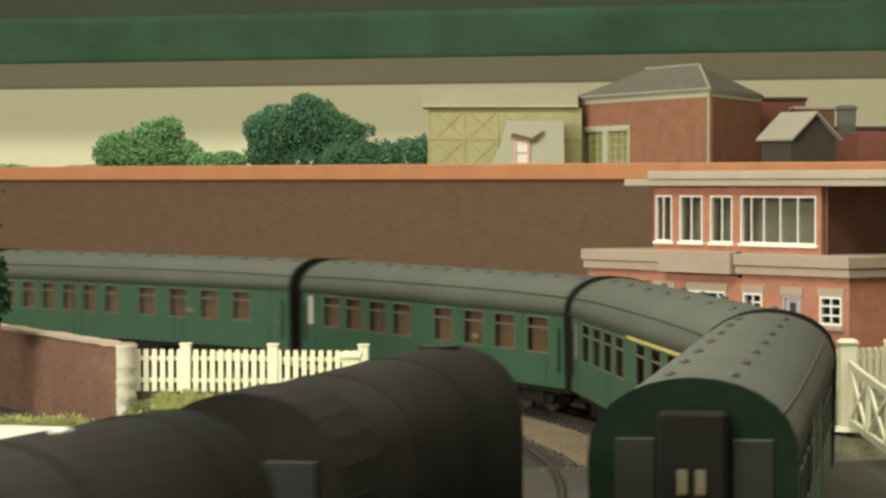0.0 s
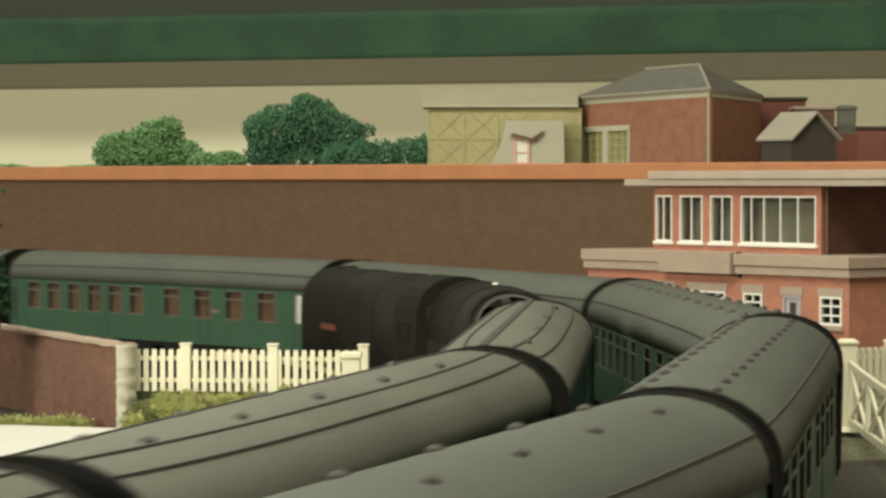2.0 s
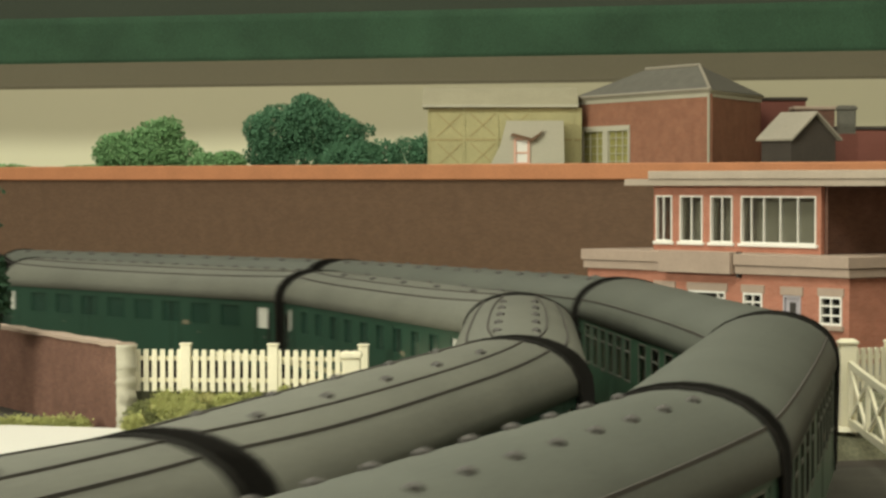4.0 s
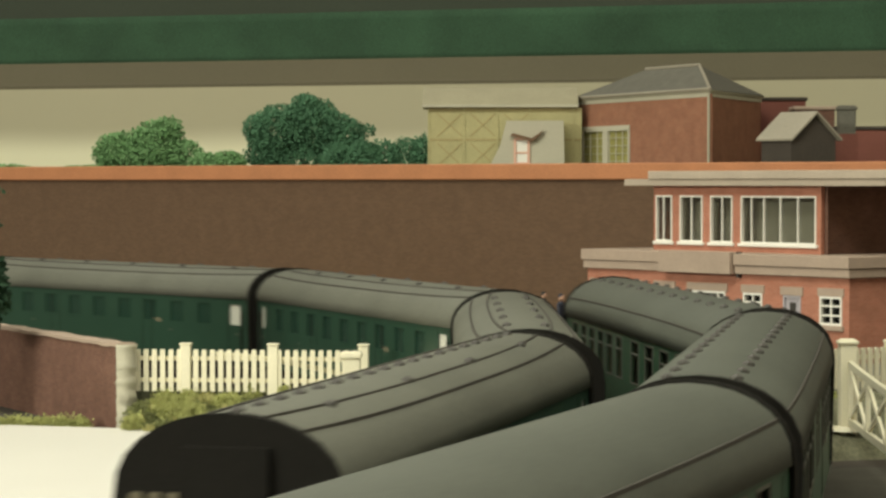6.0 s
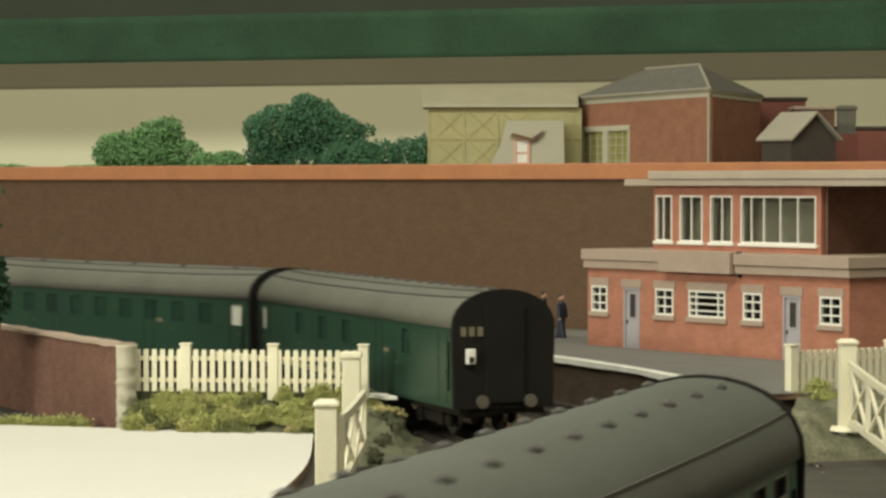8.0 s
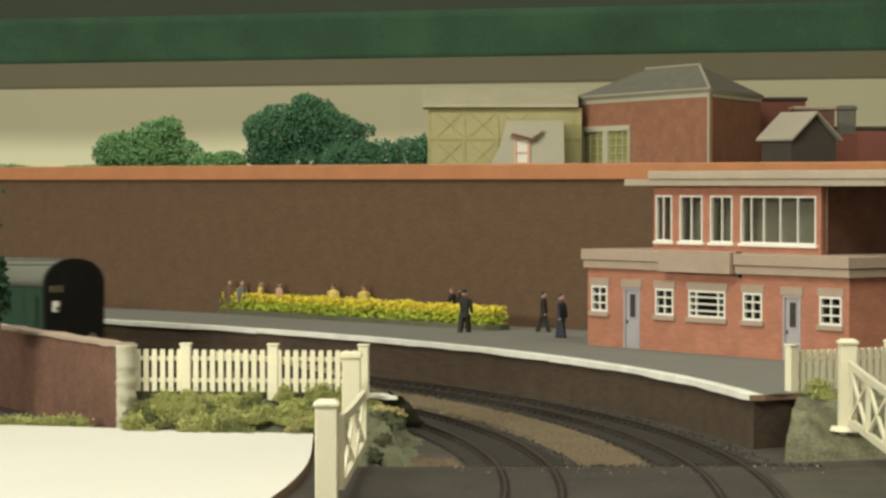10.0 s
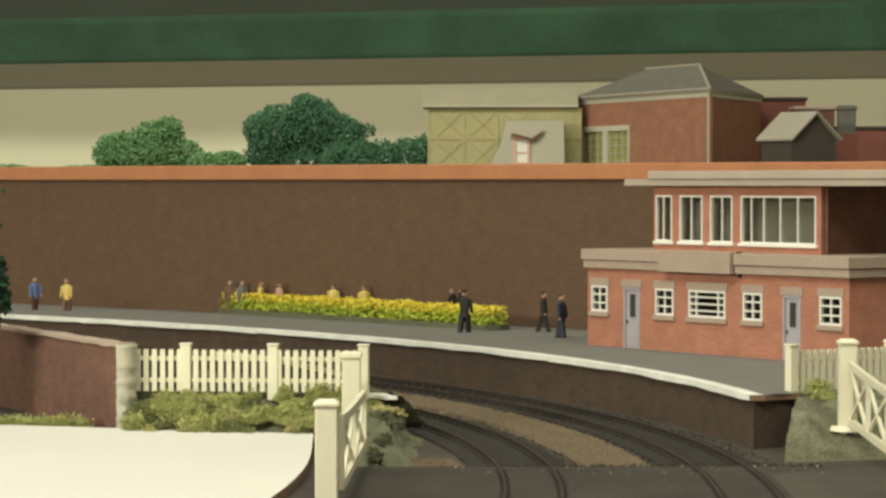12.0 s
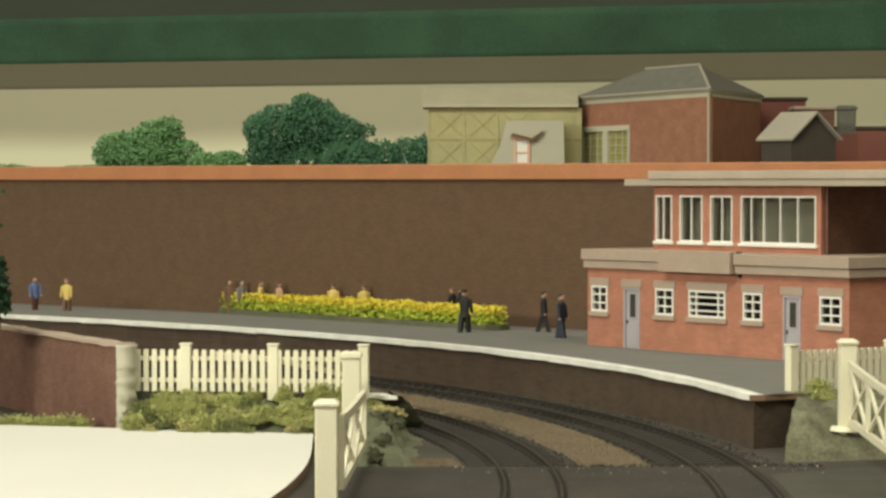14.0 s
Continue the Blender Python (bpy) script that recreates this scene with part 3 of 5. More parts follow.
# ---- hill-top buildings ----
def hill_buildings():
    Z = 97.0
    s = thing("timber_shed", "yellow-green boarded shed with crossed framing and a pale roof", "shed", at(-8.7, 1480, Z, -1))
    part("wall", boxed(0, 88, 0, 30, 0, 35.2), "yellowboard", s)
    for x0 in (3.5, 22.5, 41.5):
        for zb in (1.0, 18.0):
            bm = bmesh.new()
            for sg in (1, -1):
                xa, xb = (x0 + 2, x0 + 16) if sg > 0 else (x0 + 16, x0 + 2)
                yb = -0.18 - 0.1 * sg
                loft(bm, [[(xx - 0.55, yy, zz), (xx + 0.55, yy, zz), (xx + 0.55, yy + 0.14, zz), (xx - 0.55, yy + 0.14, zz)] for xx, yy, zz in ((xa, yb, zb + 1), (xb, yb, zb + 14))])
            bmesh.ops.recalc_face_normals(bm, faces=bm.faces)
            part("cross_brace", bm, "yellowdark", s)
    for zb in (0, 16.4, 33.6):
        part("rail", boxed(0, 88, -0.35, 0, zb, zb + 1.2), "yellowdark", s)
    for x in (0, 20.2, 39.2, 58, 82.6):
        part("post", boxed(x, x + 1.2, -0.45, -0.05, 0, 35), "yellowboard", s)
    bm = bmesh.new()
    loft(bm, [[(-3, -3, 35.2), (-3, -3, 36.6), (-3, 15, 47.5), (-3, 33, 36.6), (-3, 33, 35.2)], [(86, -3, 35.2), (86, -3, 36.6), (86, 15, 47.5), (86, 33, 36.6), (86, 33, 35.2)]])
    part("roof", bm, "shedroof", s, "pale olive sheet roof")
    part("gutter", boxed(-3, 86, -3.8, -2.6, 35.6, 37.0), "render", s)

    h = thing("cream_house", "cream rendered gable with a small pink sash window", "house", at(25.5, 1462, Z, -1))
    bm = bmesh.new()
    loft(bm, [[(0, 0, 0), (43.2, 0, 0), (42.6, 0, 27.5), (10.4, 0, 27.5), (7, 0, 14)], [(0, 14, 0), (43.2, 14, 0), (42.6, 14, 27.5), (10.4, 14, 27.5), (7, 14, 14)]])
    part("wall", bm, "render", h)
    w = station_window(h, 14.5, 23.6, 2.5, 17.8, (), (0.45,), -0.4, "pink", 1.4, 1.0, True, False, "pink")
    part("back", boxed(15, 23, -0.2, -0.05, 3, 17.5), "white", w)
    bm = bmesh.new()
    loft(bm, [[(12.5, -3, 19.0), (14, -3, 20.5), (24.5, -3, 17.6), (31, -3, 22.0), (28, -3, 18.0), (24.8, -3, 15.6)], [(12.5, 0, 19.0), (14, 0, 20.5), (24.5, 0, 17.6), (31, 0, 22.0), (28, 0, 18.0), (24.8, 0, 15.6)]])
    part("awning", bm, "brown", h, "dark drooping awning")

    # brick building with a hipped slate roof: corner towards the tracks
    g = thing("brick_goods_office", "orange brick building with a hipped slate roof", "building", at(0, 0, Z))
    c, lft, rgt = Vector((139, 1352, 0)), Vector((76, 1500, 0)), Vector((178, 1450, 0))
    bk = lft + (rgt - c)
    H = 39.0
    base = [lft, c, rgt, bk]

    def ring(grow, z):
        mid = sum(base, Vector()) / 4
        return [tuple(p + (p - mid).normalized() * grow + Vector((0, 0, z))) for p in base]

    d = (c - lft).normalized()
    nrm = Vector((d.y, -d.x, 0))
    ln = (c - lft).length
    ang = math.degrees(math.atan2(d.y, d.x))
    loc = at(lft.x, lft.y, 0, ang)
    hole = (ln * 0.06, ln * 0.44, -1, 24.5)
    ob = part("wall", wall_with_holes(0, ln, 0, H, [hole], 0, 2), "hillbrick", g, m=loc)
    bm = bmesh.new()
    loft(bm, [[tuple(c + nrm * -0.0), tuple(rgt), tuple(bk), tuple(lft + Vector((1.5, 2.2, 0)))], [tuple(c + Vector((0, 0, H))), tuple(rgt + Vector((0, 0, H))), tuple(bk + Vector((0, 0, H))), tuple(lft + Vector((1.5, 2.2, H)))]], caps=False)
    bm.faces.ensure_lookup_table()
    bmesh.ops.delete(bm, geom=[bm.faces[3]], context="FACES_ONLY")
    part("wall", bm, "hillbrick", g)
    win = part("window", wall_with_holes(hole[0], hole[1], 0, 24.5, [(hole[0] + 2, ln * 0.235, 1, 21.5), (ln * 0.275, hole[1] - 2, 1, 21.5)], -0.6, 1.2), "render", g, "pale stone window surround", m=loc)
    for a, b in ((hole[0] + 2, ln * 0.235), (ln * 0.275, hole[1] - 2)):
        part("pane", boxed(a, b, 1.0, 1.3, 0, 21.5), "olive", win, "olive yellow leaded pane")
        bm = bmesh.new()
        for k in (1, 2):
            x = a + (b - a) * k / 3
            box(bm, x - 0.25, x + 0.25, 0.3, 0.9, 0, 21.5)
        for k in (1, 2, 3, 4):
            box(bm, a, b, 0.4, 0.8, k * 4.4 - 0.2, k * 4.4 + 0.2)
        part("glazing_bar", bm, "render", win)
    bm = bmesh.new()
    loft(bm, [ring(0.6, H - 1.6), ring(0.6, H + 0.4), ring(1.8, H + 1.0), ring(1.8, H + 2.0)])
    part("cornice", bm, "render", g, "pale moulded eaves")
    for q in (c, lft):
        part("corner_strip", boxed(-0.45, 0.45, -0.45, 0.45, 0, H - 1.7), "render", g, "pale corner edge", m=at(q.x + nrm.x * 0.3, q.y + nrm.y * 0.3, 0, ang))
    bm = bmesh.new()
    e = ring(2.6, H + 2.0)
    r0 = (114.4, 1460, H + 17.2)
    r1 = (138.6, 1400, H + 16.8)
    v = [bm.verts.new(p) for p in e]
    a, b = bm.verts.new(r0), bm.verts.new(r1)
    for f in ((v[0], v[1], b, a), (v[1], v[2], b), (v[2], v[3], a, b), (v[3], v[0], a)):
        bm.faces.new(f)
    bm.faces.new(v[::-1])
    part("roof", bm, "slate", g, "dark grey slate hipped roof")
    bm = bmesh.new()
    for p, q in ((e[1], r1), (r0, r1), (e[0], e[1])):
        p, q = Vector(p), Vector(q)
        cyl(bm, p + Vector((0, -0.3, 0.3)), q - p, 0.9, 0.9, (q - p).length, 6)
    part("ridge", bm, "tin", g, "pale lead ridge")

    k = thing("goods_hut", "small dark hut with a pale pitched roof", "hut", at(0, 0, Z))
    A, B, E = Vector((165, 1340, 0)), Vector((178, 1323, 0)), Vector((202, 1331, 0))
    F, up = A + (E - B), Vector((0, 0, 15.5))
    D, C = (B + E) / 2 + Vector((0, 0, 28)), (A + F) / 2 + Vector((0, 0, 28))
    bm = bmesh.new()
    loft(bm, [[tuple(q) for q in (A, A + up, C, F + up, F)], [tuple(q) for q in (B, B + up, D, E + up, E)]])
    bmesh.ops.recalc_face_normals(bm, faces=bm.faces)
    part("body", bm, "darkwood", k)
    for lo, nm in ((A, B), (F, E)):
        bm = bmesh.new()
        out = (lo + up - C) * 0.12
        far, near = (A - B) * 0.1, (B - A) * 0.14
        t = Vector((0, 0, 1.1))
        quad_pts = [lo + up + out + far, C + far, D + near, nm + up + out + near]
        loft(bm, [[tuple(q) for q in quad_pts], [tuple(q + t) for q in quad_pts]])
        bmesh.ops.recalc_face_normals(bm, faces=bm.faces)
        part("roof_slope", bm, "tin", k, "pale sheet roof")

    ch = thing("chimney_stack", "red and grey brick chimney stack", "chimney", at(212, 1360, Z))
    part("shaft", boxed(-4.5, 4.5, -4, 4, 16, 33, 0.4), "slate", ch)
    part("base", boxed(-8, 5.5, -5, 5, 0, 18), "red", ch, "red painted base")
    part("cap", boxed(-5.2, 5.2, -4.8, 4.8, 30.5, 32.2, 0.3), "slate", ch)
    rd = thing("red_roof_house", "dark red brick house end beside the chimney", "house", at(222, 1400, Z))
    part("wall", boxed(-8, 26, 0, 20, 0, 21), "red", rd)
    part("parapet", boxed(-9, 27, -1, 21, 21, 23, 0.3), "darkwood", rd)
    rb = thing("red_house_behind", "red brick house behind the slate roof", "house", at(176, 1470, Z))
    part("wall", boxed(0, 30, 0, 24, 0, 39), "red", rb)
    part("parapet", boxed(-1, 31, -1, 25, 39, 41, 0.3), "darkwood", rb)
    fl = thing("low_extension", "flat grey-topped brick extension", "building", at(196, 1440, Z))
    part("wall", boxed(0, 22, 0, 20, 0, 33), "lowbrick", fl)
    part("roof", boxed(-1, 23, -1, 21, 33, 35, 0.3), "stone", fl)


# ---- vegetation ----
def tree(name, label, x, y, z, lobes, n, r, material, seed, trunk=12.0):
    rnd = random.Random(seed)
    t = thing(name, label, "tree", at(x, y, z))
    bm = bmesh.new()
    top = max(l[2] + l[5] for l in lobes)
    cyl(bm, (0, 0, 0), (0, 0, 1), 2.0, 1.2, top * 0.5, 8)
    for l in lobes:
        v = Vector((l[0], l[1], l[2])) - Vector((0, 0, top * 0.25))
        cyl(bm, (0, 0, top * 0.25), v, 0.9, 0.3, v.length, 6)
    part("trunk", bm, "bark", t)
    verts, faces = [], []
    vol = [l[3] * l[4] * l[5] for l in lobes]
    for l, vv in zip(lobes, vol):
        for _ in range(int(n * vv / sum(vol))):
            d = Vector((rnd.gauss(0, 1), rnd.gauss(0, 1), rnd.gauss(0, 1))).normalized()
            k = rnd.uniform(0.35, 1.0) ** 0.5
            lump = 1 + 0.16 * noise.noise(d * 2.6 + Vector((seed, l[0], 0)))
            p = Vector((l[0] + d.x * l[3] * k * lump, l[1] + d.y * l[4] * k * lump, max(0.5, l[2] + d.z * l[5] * k * lump)))
            leaves(verts, faces, p, r * rnd.uniform(0.6, 1.3), rnd)
    leaf_object("crown", verts, faces, material, t)


def hill_trees():
    Z = 97.0
    tree("broadleaf_tree", "bright green bushy model tree behind the wall", -200, 1750, Z, [(-20, 0, 14, 17, 12, 14), (6, 2, 18, 20, 14, 17), (14, 0, 29, 11, 9, 9), (-4, 0, 9, 32, 14, 12), (26, 0, 10, 14, 10, 12), (-2, 0, 25, 9, 9, 6)], 11000, 1.05, "leafa", 3)
    tree("broadleaf_tree", "large dark green model tree behind the wall", -96, 1770, Z, [(-16, 0, 26, 22, 18, 20), (6, 2, 30, 22, 18, 22), (2, 0, 45, 11, 10, 9), (26, 0, 22, 18, 16, 18), (-22, 0, 12, 18, 14, 13), (30, 0, 10, 22, 14, 12), (-32, 0, 30, 10, 10, 9), (44, 0, 28, 6, 6, 5), (0, -4, 8, 26, 10, 10)], 20000, 1.1, "leafb", 5)
    for i, (x, w, hh, mt) in enumerate(((-150, 18, 12, "leafa"), (-32, 22, 20, "leafb"), (-6, 16, 24, "leafb"), (-60, 20, 18, "leafb"), (-335, 46, 5, "leafa"), (-250, 16, 4, "leafa"))):
        tree("bush", "low green bush along the wall top", x, 1720 if x > -200 else 1800, Z, [(-w * 0.4, 0, hh * 0.35, w * 0.7, 10, hh * 0.7), (w * 0.4, 0, hh * 0.4, w * 0.7, 10, hh * 0.75)], 3200, 1.0, mt, 20 + i)


def mound(name, label, pts, tops, foliage, seed, mt="moss", steep=False):
    """A bank: a strip of ground between two lines, roughened."""
    rnd = random.Random(seed)
    bm = bmesh.new()
    rows = []
    n = 26
    for (xa, ya, za), (xb, yb, zb) in zip(pts, tops):
        row = []
        for k in range(n + 1):
            u = k / n
            e = 1 - (1 - u) ** 3.2 if steep else u * u * (3 - 2 * u)
            x, y, z = xa + (xb - xa) * u, ya + (yb - ya) * u, za + (zb - za) * e
            z += 2.6 * noise.noise(Vector((x, y, seed * 9)) * 0.12) * min(1, u * 5) + 1.3 * noise.noise(Vector((x, y, seed)) * 0.4) * min(1, u * 8)
            row.append((x, y, z))
        rows.append(row)
    loft(bm, rows, close=False, caps=False)
    bmesh.ops.recalc_face_normals(bm, faces=bm.faces)
    tagged(part(name, bm, mt, smooth=True), label, "ground", kind="structure")


def lerp_rows(a, b, n):
    return [tuple(a[i] + (b[i] - a[i]) * k / n for i in range(3)) for k in range(n + 1)]


def scrub(name, label, clumps, seed, material="scrub", r=0.42, dens=340):
    rnd = random.Random(seed)
    verts, faces = [], []
    for x, y, z, w, hh in clumps:
        for _ in range(int(dens * w)):
            d = Vector((rnd.gauss(0, 1), rnd.gauss(0, 1), abs(rnd.gauss(0, 1)))).normalized() * rnd.triangular(0.3, 1.35, 0.9)
            d *= 0.85 + 0.35 * noise.noise(Vector((x, y, z)) + d * 2.2)
            leaves(verts, faces, (x + d.x * w, y + d.y * w, z + d.z * hh), r * rnd.uniform(0.5, 1.2), rnd)
    tagged(leaf_object(name, verts, faces, material), label, "plants", kind="stuff")


def banks():
    rnd = random.Random(12)
    mound("bank", "mossy bank rising from the road to the fence", lerp_rows((-114, 932, -2.5), (-22, 905, -2.5), 40), lerp_rows((-114, 965, 13), (-20, 955, 12.5), 40), True, 2)
    mound("bank", "mossy slope falling to the track behind the fence", lerp_rows((-114, 990, -3), (-2, 962, -3), 40), lerp_rows((-114, 964.5, 13), (-20, 954.5, 12.5), 40), True, 4)
    mound("bank", "dark stony bank beside the crossing gate", lerp_rows((-40, 822, -3), (-8, 824, -3), 24), lerp_rows((-34, 925, 8), (-24, 930, 7), 24), True, 5)
    mound("bank", "dark stony bank falling to the track", lerp_rows((-8, 822, -3.2), (-6, 940, -3.2), 24), lerp_rows((-30, 824, -1), (-24, 930, 7.2), 24), True, 6)
    mound("bank", "sage green rocky bank beside the platform end", lerp_rows((112.5, 850, -3.4), (160, 864, -3.4), 44), lerp_rows((124.5, 904, 13.2), (164, 933, 13.2), 44), True, 7, "sage", True)
    def tufts(n, w0, w1, h0, h1, lift=0.0):
        out = []
        for _ in range(n):
            u, v = rnd.random(), rnd.random() ** 0.8
            out.append((-113 + 88 * u, 927 - 12 * u + 26 * v, -2.5 + 11 * v + lift, rnd.uniform(w0, w1), rnd.uniform(h0, h1)))
        return out
    # low clumps whose dark colour paints the shade between the tufts
    scrub("scrub", "undergrowth in the bank hollows, their shade put into its dark green", tufts(46, 4, 7, 2.5, 4.0, -1.0), 30, "hollow_shade_leaf", 0.45, 260)
    scrub("scrub", "green foliage clumps on the bank below the fence", tufts(26, 3.5, 6.5, 4.0, 6.5) + [(-70, 950, 9, 5, 6.5), (-45, 944, 9.5, 6, 6.5), (-36, 942, 9, 5, 6), (-102, 948, 7, 6, 6), (-58, 946, 9, 4, 6)], 31, "herb", 0.42, 420)
    scrub("scrub", "olive foliage clumps on the bank below the fence", tufts(15, 3, 5.5, 3.0, 5.0), 38)
    scrub("scrub", "straw coloured foliage on the bank", tufts(12, 2.5, 5, 2.0, 3.5) + [(-108 + 10 * i, 926 - 1.6 * i, -2, 4, 1.6) for i in range(9)] + [(-22, 925, 6, 5, 3.5), (-18, 930, 5, 4, 3)], 32, "straw")
    scrub("scrub", "green tuft beside the platform fence", [(126 + i * 2.6, 908 + rnd.uniform(-4, 5), 10.5, 4.0, 5.5) for i in range(5)] + [(133, 914, 15, 4.5, 5)], 33, "herb")
    scrub("scrub", "olive tuft beside the platform fence", [(128 + i * 3, 903 + rnd.uniform(-3, 2), 9.5, 3.2, 2.4) for i in range(4)], 34)
    scrub("scrub", "green tuft at the foot of the low wall", [(-165 + i * 6, 955 + rnd.uniform(-2, 3), -2, 5, 5) for i in range(6)], 35, "herb")
    scrub("scrub", "dark olive foliage on the stony bank", [(rnd.uniform(-34, -18), 835 + i * 8, -1 + i * 0.6, rnd.uniform(2, 3.6), rnd.uniform(1.4, 2.4)) for i in range(11)] + [(-17, 905, 3, 4, 3), (-20, 915, 5, 5, 3.4)], 36, "moss", 0.5, 300)
    tree("broadleaf_tree", "dark green tree standing at the end of the low wall", -198.5, 1012, -3, [(0, 0, 58, 24, 16, 18), (6, 0, 88, 20, 12, 6), (6, 0, 77, 20, 12, 5), (12, 0, 48, 17, 12, 14), (-10, 0, 70, 24, 18, 24), (17, 2, 58, 11, 9, 8)], 6200, 2.0, "leafc", 41)


def flowers():
    bed = thing("flower_bed", "long raised platform bed of yellow flowers", "flower bed", at(0, 0, PLAT - 0.2))
    p0, p1 = Vector((-123.5, 1486, 0)), Vector((27, 1306, 0))
    d = (p1 - p0).normalized()
    n = Vector((-d.y, d.x, 0))
    bm = bmesh.new()
    poly = [p0 - n * 7, p1 - n * 7, p1 + d * 3, p1 + n * 9, p0 + n * 9]
    prism(bm, [(q.x, q.y) for q in poly], 0, 3.0)
    part("kerb", bm, "moss", bed, "low grey green bed edge")
    rnd = random.Random(8)
    for nm, mt, cnt, za, zb, r in (("foliage", "stem", 5200, 3.0, 10.0, 1.2), ("blossom", "flower", 3600, 7.5, 13.0, 1.05)):
        verts, faces = [], []
        for _ in range(cnt):
            u, v = rnd.uniform(0, 1), rnd.uniform(-1, 1)
            p = p0 + (p1 - p0) * u + n * (1 + v * 7)
            top = 0.85 + 0.25 * noise.noise(p * 0.06)
            leaves(verts, faces, (p.x, p.y, za + (zb - za) * rnd.random() * top), r * rnd.uniform(0.6, 1.2), rnd)
        tagged(leaf_object(nm, verts, faces, mt, bed), kind="stuff")


# ---- fences, gates, low wall ----
def fence(label, p0, p1, z0, posts, first=True):
    d = Vector((p1[0] - p0[0], p1[1] - p0[1], 0))
    ln = d.length
    f = thing("picket_fence", label, "fence", at(p0[0], p0[1], z0, math.degrees(math.atan2(d.y, d.x))), group="picket fences")
    bm = bmesh.new()
    box(bm, -0.92, 0.92, -0.5, 0.5, 0, 14.7)
    vs = box(bm, -0.92, 0.92, -0.5, 0.5, 14.7, 15.4)
    for v in vs[4:]:
        v.co.x *= 0.78
    bmesh.ops.remove_doubles(bm, verts=bm.verts, dist=0.01)
    pk = None
    x = 1.6
    while x < ln - 1:
        if min(abs(x - q) for q in posts) > 2.3:
            m = at(x, -0.9, 0, 0)
            if pk is None:
                pk = part("picket", bm, "cream", f, m=m)
            else:
                again("picket", pk.data, f, m)
        x += 3.1
    for z in (3.2, 11.2):
        part("rail", boxed(0, ln, -0.4, 0.5, z, z + 1.7, 0.2), "cream", f)
    if first:
        bm = bmesh.new()
        loft(bm, [[(30 + 54 * u, y, 12.6 - 9.0 * u ** 1.6 + dz) for y, dz in ((2.4, 0), (3.2, 0), (3.2, 1.9), (2.4, 1.9))] for u in [k / 12 for k in range(13)]])
        bmesh.ops.recalc_face_normals(bm, faces=bm.faces)
        part("sagging_rail", bm, "cream", f)
    for q in posts:
        bm = boxed(q - 1.9, q + 1.9, -2.0, 1.6, -3, 17.0, 0.25)
        box(bm, q - 2.2, q + 2.2, -2.3, 1.9, 17.0, 17.8, 0, 0.2)
        part("post", bm, "cream", f)


def bar_between(bm, p, q, w, t):
    p, q = Vector(p), Vector(q)
    d = (q - p).normalized()
    side = d.cross(Vector((1, 0, 0))).normalized() * w / 2
    k = Vector((t / 2, 0, 0))
    loft(bm, [[tuple(c + side + k), tuple(c + side - k), tuple(c - side - k), tuple(c - side + k)] for c in (p, q)])


def gate(label, x, y, sign, length, top=19.0, foot=False, hang=0.0, swing=0.0, tall=30.0, base=-3.0, size=1.0, bays=3):
    """A crossing gate hung on a square post, swung along the line; sign: the way along y."""
    post = thing("gate_post", "cream square gate post with a moulded cap", "post", at(x, y, base) @ Matrix.Scale(size, 4), group="gate posts")
    part("shaft", boxed(-3.1, 3.1, -3.1, 3.1, 0, tall, 0.3), "cream", post)
    bm = boxed(-3.6, 3.6, -3.6, 3.6, tall, tall + 1.1, 0.2)
    vs = box(bm, -3.3, 3.3, -3.3, 3.3, tall + 1.1, tall + 1.9)
    for v in vs[4:]:
        v.co.x *= 0.7
        v.co.y *= 0.7
    part("cap", bm, "cream", post)
    if foot:
        bm = bmesh.new()
        cyl(bm, (0, 0, 3.6), (0, 0, 1), 6.6, 5.6, 1.6, 24)
        part("foot", bm, "cream", post, "round white foot plate")
    g = thing("crossing_gate", label, "gate", at(x + hang, y, base + 3 * size, swing) @ Matrix.Scale(size, 4), group="crossing gates")
    a, b = 4.2 * sign, length * sign
    zt = lambda u: top + 2.5 * (1 - u) ** 2
    bm = bmesh.new()
    n = 10
    loft(bm, [[(sx, a + (b - a) * k / n, zt(k / n) + dz) for sx, dz in ((-0.8, -1.3), (0.8, -1.3), (0.8, 1.3), (-0.8, 1.3))] for k in range(n + 1)])
    bmesh.ops.recalc_face_normals(bm, faces=bm.faces)
    part("top_rail", bm, "cream", g)
    for z in (4.2,):
        bm = bmesh.new()
        bar_between(bm, (0, a, z), (0, b, z), 2.4, 1.6)
        part("bottom_rail", bm, "cream", g)
    for k in range(bays):
        u0, u1 = k / bays, (k + 1) / bays
        for s0, s1 in ((4.8, zt(u1) - 1), (zt(u0) - 1, 4.8)):
            bm = bmesh.new()
            bar_between(bm, (0.15 if s0 < 5 else -0.15, a + (b - a) * u0, s0), (0.15 if s0 < 5 else -0.15, a + (b - a) * u1, s1), 1.5, 1.1)
            part("brace", bm, "cream", g)
    for u in [k / bays for k in range(bays + 1)]:
        bm = bmesh.new()
        y0 = a + (b - a) * u
        box(bm, -0.8, 0.8, y0 - 0.9, y0 + 0.9, 3.0, zt(u) + 0.8)
        part("stile", bm, "cream", g)


